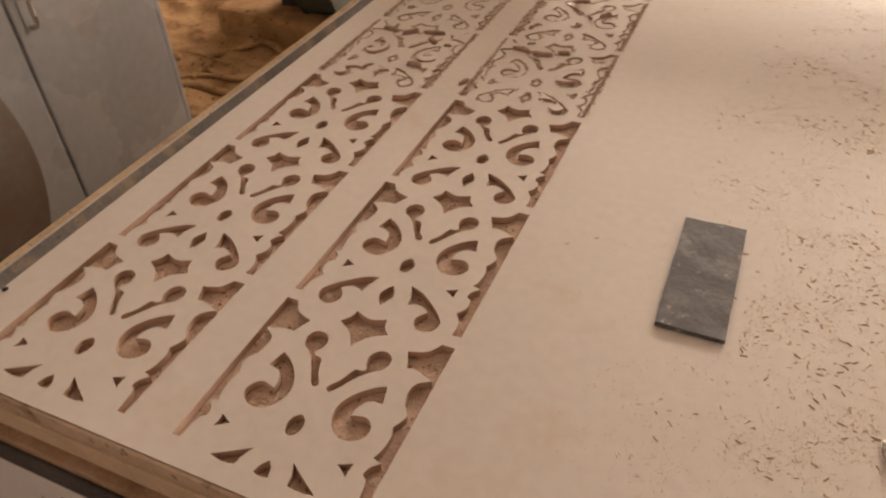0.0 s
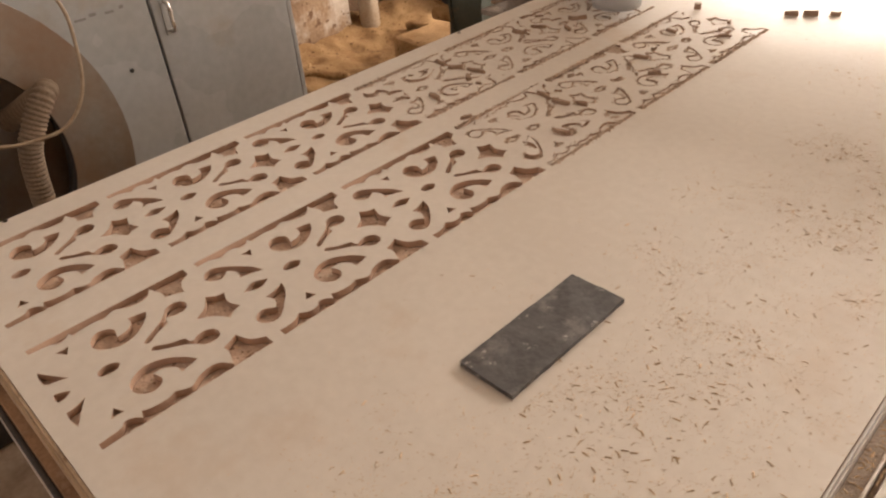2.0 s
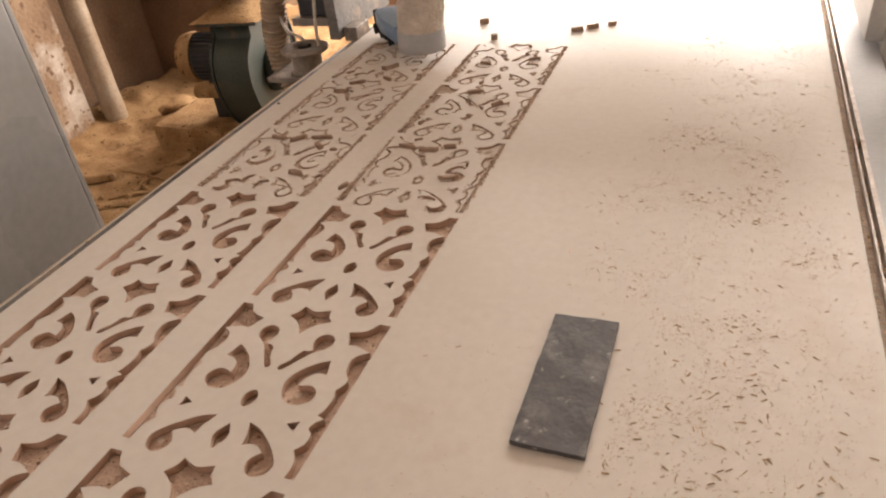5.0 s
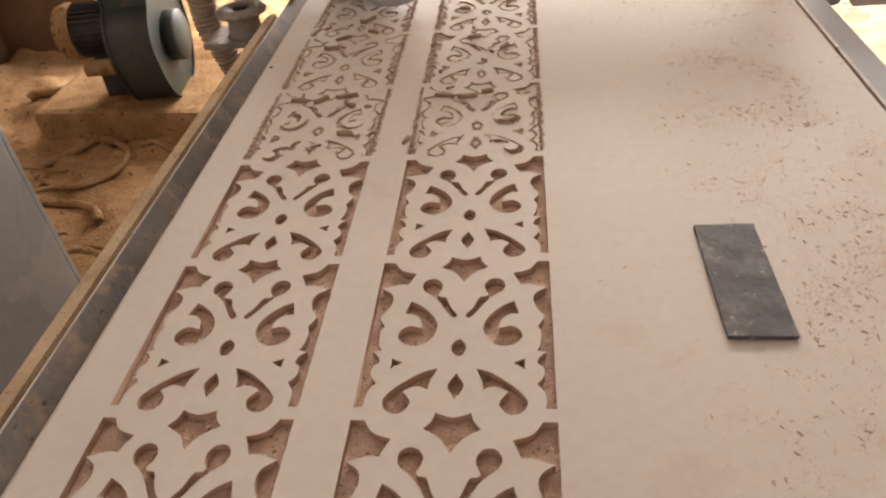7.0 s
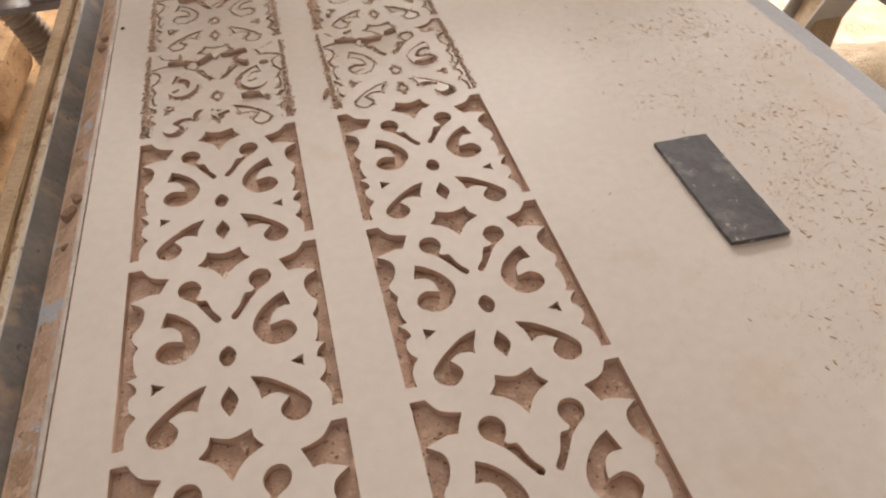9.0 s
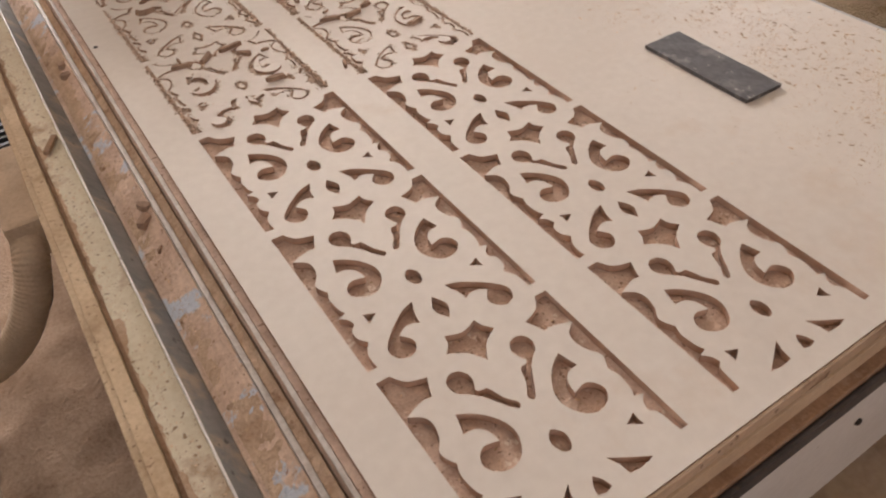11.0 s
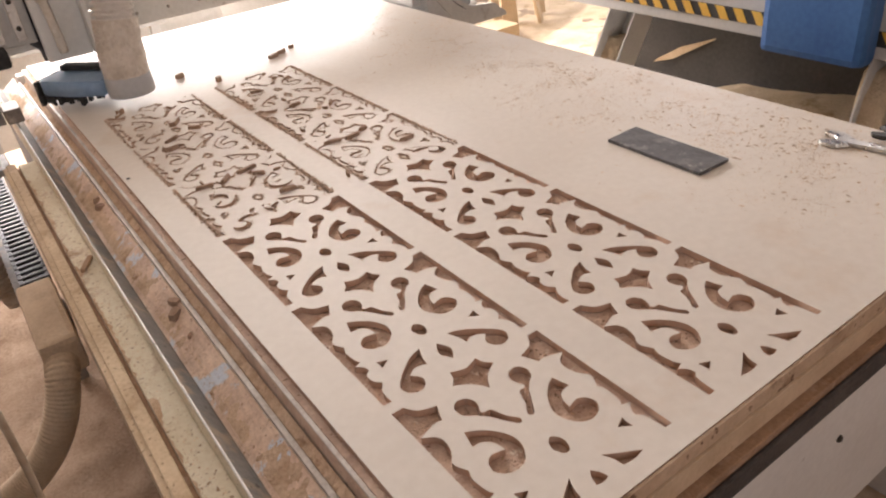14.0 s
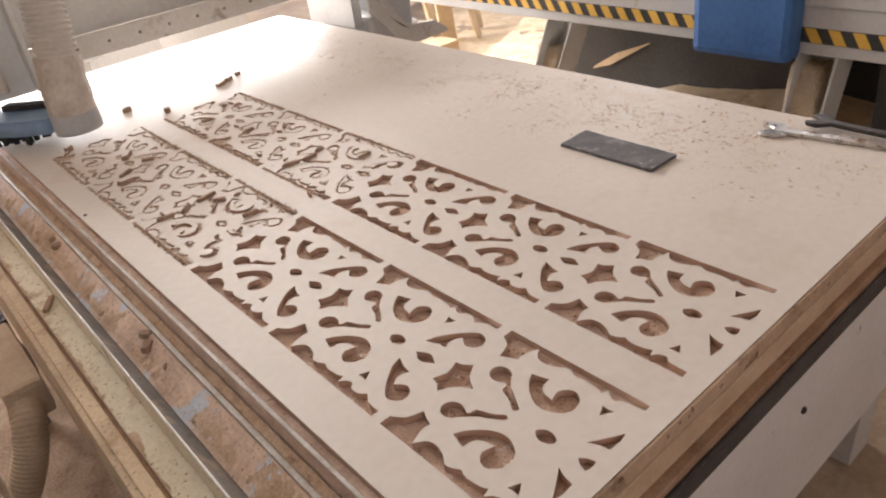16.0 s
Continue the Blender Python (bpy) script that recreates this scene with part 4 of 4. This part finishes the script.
part("cable", tube([(-.04, .22, 1.08), (.06, .31, 1.10), (.12, .346, 1.03), (.12, .345, .93), (.12, .325, .85), (.12, .277, .796), (.12, .21, .786), (.10, .12, .80), (.03, .02, .86), (-.10, -.03, .90)], .004, 8), M_OLDPIPE, fan, "brown hanging cable", True)

# ---------------------------------------------------------------- blower with its motor
blower = thing("centrifugal_blower", "dark green centrifugal blower half buried in sawdust", "blower", -0.87, 2.37, 0.228, 7)
blower.scale = (0.88, 0.88, 0.88)
scroll = rounded([(.0, -.02), (.15, .03), (.235, .15), (.25, .27), (.22, .40), (.19, .46, 1), (.19, .50, 1), (-.16, .50, 1), (-.16, .44, 1), (-.235, .36), (-.25, .24), (-.20, .09), (-.11, .0)], 6)
bm = plate([[(y, z) for y, z in scroll]], -.085, .085)
bm.transform(Matrix(((0, 0, 1, 0), (1, 0, 0, 0), (0, 1, 0, 0), (0, 0, 0, 1))))
part("scroll", bm, M_GREEN, blower)
for xx in (-.0975, .0855):
    rim = plate([[(y * 1.045, .24 + (z - .24) * 1.03) for y, z in scroll], scroll], xx, xx + .012)
    rim.transform(Matrix(((0, 0, 1, 0), (1, 0, 0, 0), (0, 1, 0, 0), (0, 0, 0, 1))))
    part("rim", rim, M_GREEN, blower)
part("outlet_flange", box(-.15, .15, -.20, .23, .5005, .518, .003), M_GREEN, blower)
part("outlet", box(-.10, .10, -.14, .17, .62, .95, .004), M_GREEN, blower)
part("inlet", lathe([(.11, 0), (.11, .05), (.10, .06)], 24, turned(.0855, 0, .24, 0, 90)), M_GREEN, blower, smooth=True)
part("motor", lathe([(.105, 0), (.105, .195)], 28, turned(-.2935, 0, .30, 0, 90)), M_MOTOR, blower, "black finned motor")
for k in range(30):
    a = k * math.pi * 2 / 30
    part("fin", box(-.29, -.105, .104, .116, -.0025, .0025, m=turned(0, 0, .30, math.degrees(a))), M_MOTOR, blower)
part("motor_cap", lathe([(.118, 0), (.122, -.03), (.11, -.075), (.06, -.09), (.001, -.092)], 28, turned(-.2945, 0, .30, 0, 90), cap=False), M_SAWDUST, blower, "motor cowl coated in sawdust", True)
part("motor_foot", box(-.26, -.10, -.06, .06, .0, .20, .01), M_MOTOR, blower)
part("stub_pipe", tube([(-.08, -.19, .20), (-.18, -.19, .20), (-.24, -.19, .20)], .034, 16), M_SAWDUST, blower, smooth=True)
bm = bmesh.new()
bmesh.ops.create_grid(bm, x_segments=16, y_segments=18, size=.5)
for v in bm.verts:
    x, y = v.co.x * .34, v.co.y * .46
    v.co = Vector((x, y + .015, .519 + .07 * max(0, 1 - (x / .17) ** 2) * max(0, 1 - (y / .23) ** 2) ** .8 + .006 * noise.noise(Vector((x * 30, y * 30, 1)))))
part("dust_cap", bm, M_SAWDUST, blower, "heap of orange sawdust", True)
hose = part("ribbed_hose", tube([(-.29, 1.86, .30), (-.345, 1.86, .53), (-.385, 1.86, .65), (-.388, 1.86, .76), (-.374, 1.86, .84), (-.33, 1.90, 1.25), (-.30, 2.0, 2.4)], .042, 18, .008, .0145), M_RIBHOSE)
tagged(hose, "ribbed grey extraction hose rising beside the bed and its pulley", "hose")
bm = tube([(-1.76, 2.36, .10), (-1.79, 2.375, .8), (-1.86, 2.40, 2.6)], .052, 16, ragged=.004)
tagged(part("drain_pipe", bm, M_OLDPIPE, smooth=True), "dirty white plastic pipe leaning on the stained wall", "pipe")
wall("wall_pilaster", [(-1.949, -1.80, 0.9, 2.26, 0, 3.4)], "plaster pilaster stained brown and flaking white", M_PILASTER)


def drift(x, y):
    rise = min(max((-x - 0.35) / 1.5, 0), 1)
    ridge = 0.03 * math.exp(-(((x + 1.05) * .45 + (y - 2.25) * .9) / .10) ** 2 - ((x + 1.0) / .5) ** 2)
    fade = min(max((x + 1.94) / .02, 0), 1) * min(max((-0.52 - x) / .3, 0), 1) * min(max((y - .2) / .9, 0), 1)
    return -0.02 + fade * (.05 + .16 * rise + .05 * lumps(x, y, 2.2, 5) + .022 * lumps(x, y, 9, 2) + ridge)


heap("sawdust_heap", -1.945, -0.2, 0.2, 4.2, 0.022, drift, M_SAWDUST, "deep drift of orange sawdust over the floor by the wall")


def coil(name, cx, cy, r, a0, a1, thick, label, wob=0.1):
    pts = []
    for a in np.linspace(a0, a1, 9):
        x, y = cx + r * math.cos(a) * (1 + wob * math.sin(2 * a)), cy + r * math.sin(a)
        pts.append((x, y, drift(x, y) + thick * .9))
    return tagged(part(name, tube(pts, thick, 10), M_SAWDUST, smooth=True), label, "hose", "hoses in the sawdust")


coil("buried_hose", -1.09, 1.965, .155, -2.2, 3.9, .013, "sawdust covered hose coiled on the drift")
plank = part("buried_plank", box(-.36, .36, -.19, .30, -.10, .06, .03), M_SAWDUST)
plank.matrix_basis = pose(-1.0, 2.34, .172, 0, 1, -2)
tagged(plank, "thick plank buried under orange sawdust before the blower", "plank")
coil("buried_hose", -1.33, 1.72, .12, 1.5, 5.2, .018, "sawdust covered hose half buried in the drift")
coil("buried_hose", -1.05, 1.55, .18, .4, 2.8, .016, "sawdust covered hose bent beside the cabinet")
coil("buried_hose", -.85, 1.38, .10, .0, 4.0, .010, "dusty cable loop beside the cabinet")
coil("buried_hose", -.72, 1.30, .07, 1.0, 6.0, .009, "dusty tangled cable beside the cabinet")
coil("buried_hose", -1.45, 2.25, .2, .2, 2.2, .02, "sawdust covered pipe across the drift", .3)
for k in range(16):
    x, y = rng.uniform(-1.5, -.55), rng.uniform(1.25, 2.2)
    a = rng.uniform(0, 3.1)
    d = rng.uniform(.04, .11)
    st = part("wood_sliver", tube([(x - d * math.cos(a), y - d * math.sin(a), drift(x - d * math.cos(a), y - d * math.sin(a)) + .006), (x, y, drift(x, y) + .012), (x + d * math.cos(a), y + d * math.sin(a), drift(x + d * math.cos(a), y + d * math.sin(a)) + .006)], rng.uniform(.005, .011), 6, steps=3), M_SAWDUST)
    tagged(st, "sawdust coated wood sliver on the drift", "sliver", "slivers on the drift")

# ---------------------------------------------------------------- cable chain and hose along the bed
chain = thing("cable_chain", "black plastic cable chain dulled by dust beside the bed", "cable chain", -0.225, 1.45, 0.5)
for k in range(30):
    lx, ly = .0, .05 + .03 * k
    link = box(lx - .04, lx - .03, ly, ly + .026, -.03, .02, .002)
    box(lx + .022, lx + .03, ly, ly + .026, -.03, .02, .002, link)
    box(lx - .03, lx + .022, ly + .005, ly + .017, .010, .018, .001, link)
    box(lx - .03, lx + .022, ly + .005, ly + .017, -.028, -.022, .001, link)
    part("link", link, M_MOTOR, chain)
bm = box(-.055, .028, -.27, .045, -.07, .024, .014)
for v in bm.verts:
    v.co.z += .006 * noise.noise(Vector((v.co.x * 30, v.co.y * 20, 2)))
part("end_bracket", bm, M_DUSTHOSE, chain, "dust covered end bracket")
part("hose", tube([(-.012, -.20, -.03), (-.020, -.245, -.03), (-.032, -.285, -.05), (-.055, -.31, -.10), (-.10, -.325, -.17), (-.165, -.30, -.25), (-.235, -.25, -.32), (-.33, -.17, -.40), (-.45, -.10, -.45)], .036, 18, .0025, .009), M_DUSTHOSE, chain, "dusty ribbed hose bending to the floor", True)
for k in range(3):
    part("cable", tube([(.031 - .002 * k, -.06, .0), (.026 - .004 * k, -.16, -.04), (-.005 - .008 * k, -.225, -.08), (-.030 - .010 * k, -.235, -.17), (-.07 - .016 * k, -.18, -.28), (-.16 - .03 * k, -.10, -.42), (-.26, -.02, -.47)], .0034, 6), M_DARKDUST, chain, "thin dusty cable", True)
part("chain_shelf", box(-.06, .025, .046, 1.1, -.06, -.031, .002), M_GREYBLUE, chain)
part("support", box(-.02, .01, .3, .34, -.5, -.0605, .002), M_GREYBLUE, chain)
part("support", box(-.02, .01, .9, .94, -.5, -.0605, .002), M_GREYBLUE, chain)
heap("sawdust_heap", -0.62, -0.06, 0.0, 2.6, 0.02, lambda x, y: .012 - .05 * max(0, 1 - (min(x + .62, -.06 - x, y, 2.6 - y) + .05 * lumps(x, y, 4, 9)) / .08) + .012 * lumps(x, y, 6, 8) + .02 * max(0, lumps(x, y, 2, 4)), M_FLOORDUST, "thin brown sawdust on the floor beside the bed")

# ---------------------------------------------------------------- the second router to the east
other = thing("second_router", "grey router with black and yellow hazard tape and blue cover", "router", 2.1, 1.0, 0)


def o2(x0, x1, y0, y1, z0, z1, bevel=0.003, bm=None):
    return box(x0 - 2.1, x1 - 2.1, y0 - 1.0, y1 - 1.0, z0, z1, bevel, bm)


part("bed_beam", o2(2.0, 2.14, -0.9, 2.9, 0.652, 0.80, .005), M_GREYPAINT, other, "grey painted steel bed beam")
part("bed_top", o2(1.99, 3.4, -0.9, 2.9, 0.8005, 0.84, .004), M_GREYPAINT, other)
part("hazard_tape", o2(1.9965, 1.9995, -0.9, 2.9, 0.690, 0.735, 0), M_BLACK, other, "black hazard tape")
for k in range(54):
    y = -0.88 + .07 * k
    bm = bmesh.new()
    v = [bm.verts.new((1.9945 - 2.1, yy - 1.0, zz)) for yy, zz in ((y, .691), (y + .034, .691), (y + .060, .734), (y + .026, .734))]
    f = bm.faces.new(v)
    r = bmesh.ops.extrude_face_region(bm, geom=[f])
    for e in r["geom"]:
        if isinstance(e, bmesh.types.BMVert):
            e.co.x += .0018
    bmesh.ops.recalc_face_normals(bm, faces=bm.faces)
    part("stripe", bm, M_YELLOW, other, "yellow stripe" if k == 0 else "")
for y0, y1, slant in ((.54, .665, .12), (-.7, -.56, .12), (1.563, 1.695, .40)):
    leg = o2(2.12, 2.13, y0, y1, 0.0, .6515, .002)
    box(2.0 - 2.1, 2.12 - 2.1, y0 - 1.0, y0 + .008 - 1.0, 0, .6515, .002, leg)
    box(2.0 - 2.1, 2.12 - 2.1, y1 - .008 - 1.0, y1 - 1.0, 0, .6515, .002, leg)
    for v in leg.verts:
        v.co.y += (.65 - v.co.z) * slant
    part("leg", leg, M_GREYPAINT, other, "grey folded steel leg")
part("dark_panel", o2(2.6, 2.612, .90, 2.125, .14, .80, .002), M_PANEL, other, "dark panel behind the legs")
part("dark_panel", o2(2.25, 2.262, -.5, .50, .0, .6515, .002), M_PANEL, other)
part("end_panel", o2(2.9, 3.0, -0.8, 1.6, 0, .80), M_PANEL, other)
bm = o2(1.90, 1.994, .655, .985, .635, 1.25, .025)
for v in bm.verts:
    if v.co.z < .70:
        v.co.x += .02
part("spindle_cover", bm, M_BLUECOVER, other, "royal blue plastic cover")
scrap = plate([[(0, 0), (.11, .035), (.33, .165), (.335, .172), (.15, .10), (.02, .02)]], 0, .002)
scrap.transform(Matrix(((0, 0, 1, 2.58 - 2.1), (-1, 0, 0, 1.93 - 1.0), (0, 1, 0, .235), (0, 0, 0, 1))))
part("torn_edge", scrap, M_PALEWOOD, other, "pale torn edge of the panel")
for y0, h in ((.60, .60), (1.70, .53)):
    bm = o2(2.02, 2.118, y0, y0 + .10, 0.02, h, .0)
    bmesh.ops.subdivide_edges(bm, edges=bm.edges[:], cuts=6, use_grid_fill=True)
    for v in bm.verts:
        v.co.x += .02 * noise.noise(v.co * 22) + .03 * (v.co.z / h) ** 3
        v.co.z += .03 * noise.noise(v.co * 14)
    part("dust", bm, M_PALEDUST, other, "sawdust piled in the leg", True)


def east_drift(x, y):
    near = max(0, 1 - ((x - 2.55) / .5) ** 2) * max(0, 1 - ((y - .9) / 1.1) ** 2)
    edge = min(x - 1.55, 4.4 - x, y + .6, 4.6 - y) + .12 * lumps(x, y, 2.5, 9)
    return .012 - .06 * max(0, 1 - edge / .25) + .02 * lumps(x, y, 3, 6) + .008 * lumps(x, y, 12, 3) + .27 * near


heap("sawdust_heap", 1.55, 4.4, -0.6, 4.6, 0.035, east_drift, M_PALEDUST, "sawdust heaped by the second router, sun glare painted into its pale colour")

# ---------------------------------------------------------------- things by the bright opening
for k, (x, y, w, h, lean, turn) in enumerate(((2.95, 3.55, .09, .85, 12, 20), (3.10, 3.62, .12, .75, 9, -10), (3.28, 3.50, .07, .95, 14, 35), (3.42, 3.66, .10, .60, 10, 5), (2.72, 3.9, .05, 1.1, 8, 15))):
    b = part("timber_board", box(-w / 2, w / 2, -.011, .011, 0, h, .002), M_PALEWOOD)
    b.matrix_basis = pose(x, y, .02, -lean, 0, turn)
    tagged(b, "pale raw timber board standing in the sawdust", "board", "timber by the opening")
bucket = thing("plastic_drum", "white ribbed plastic drum by the bright opening", "drum", 2.55, 4.15, 0)
part("shell", lathe([(.16, .0), (.165, .02), (.165, .12), (.158, .13), (.165, .14), (.165, .26), (.158, .27), (.165, .28), (.165, .42), (.15, .45)], 28), M_WHITESTEEL, bucket, smooth=True)
part("lid", lathe([(.17, .4505), (.17, .475), (.02, .48)], 28), M_WHITESTEEL, bucket)
part("block", box(2.60, 2.95, 3.35, 3.55, .03, .11, .006), M_PALEWOOD)
tagged(bpy.data.objects["block"], "pale timber block lying in the sawdust", "timber", "timber by the opening")
for k, (x, y, w, turn) in enumerate(((.80, 3.25, .5, 8), (1.25, 3.4, .55, -12))):
    b = part("leaning_sheet", box(-w / 2, w / 2, -.009, .009, 0, .78, .001), M_WHITEPLY)
    b.matrix_basis = pose(x, y, .01, -14, 0, turn)
    tagged(b, "white sheet goods leaning behind the router", "panel", "panels behind the router")
bench = thing("workbench", "grey steel workbench behind the router", "workbench", .3, 3.3, 0)
part("top", box(-.5, .35, -.25, .3, .70, .74, .004), M_GREYPAINT, bench)
for x in (-.47, .30):
    for y in (-.22, .25):
        part("leg", box(x - .02, x + .02, y - .02, y + .02, 0, .6995, .003), M_GREYPAINT, bench)
part("panel", box(-.45, .28, .20, .215, .2, .66, .002), M_WHITESTEEL, bench)


def motions():
    """The gantry has moved on, and its shoe aside, by the time that the camera comes round."""
    walk(gantry, [(0, pose(-.12, 1.90, .688)), (10.3, pose(-.12, 1.90, .688)), (12.2, pose(-.12, 2.10, .688)), (16, pose(-.12, 2.10, .688))])
    walk(shoe, [(0, pose(.257, 1.563, .8125)), (10.3, pose(.257, 1.563, .8125)), (12.2, pose(.179, 1.75, .8125)), (16, pose(.179, 1.75, .8125))])


motions()
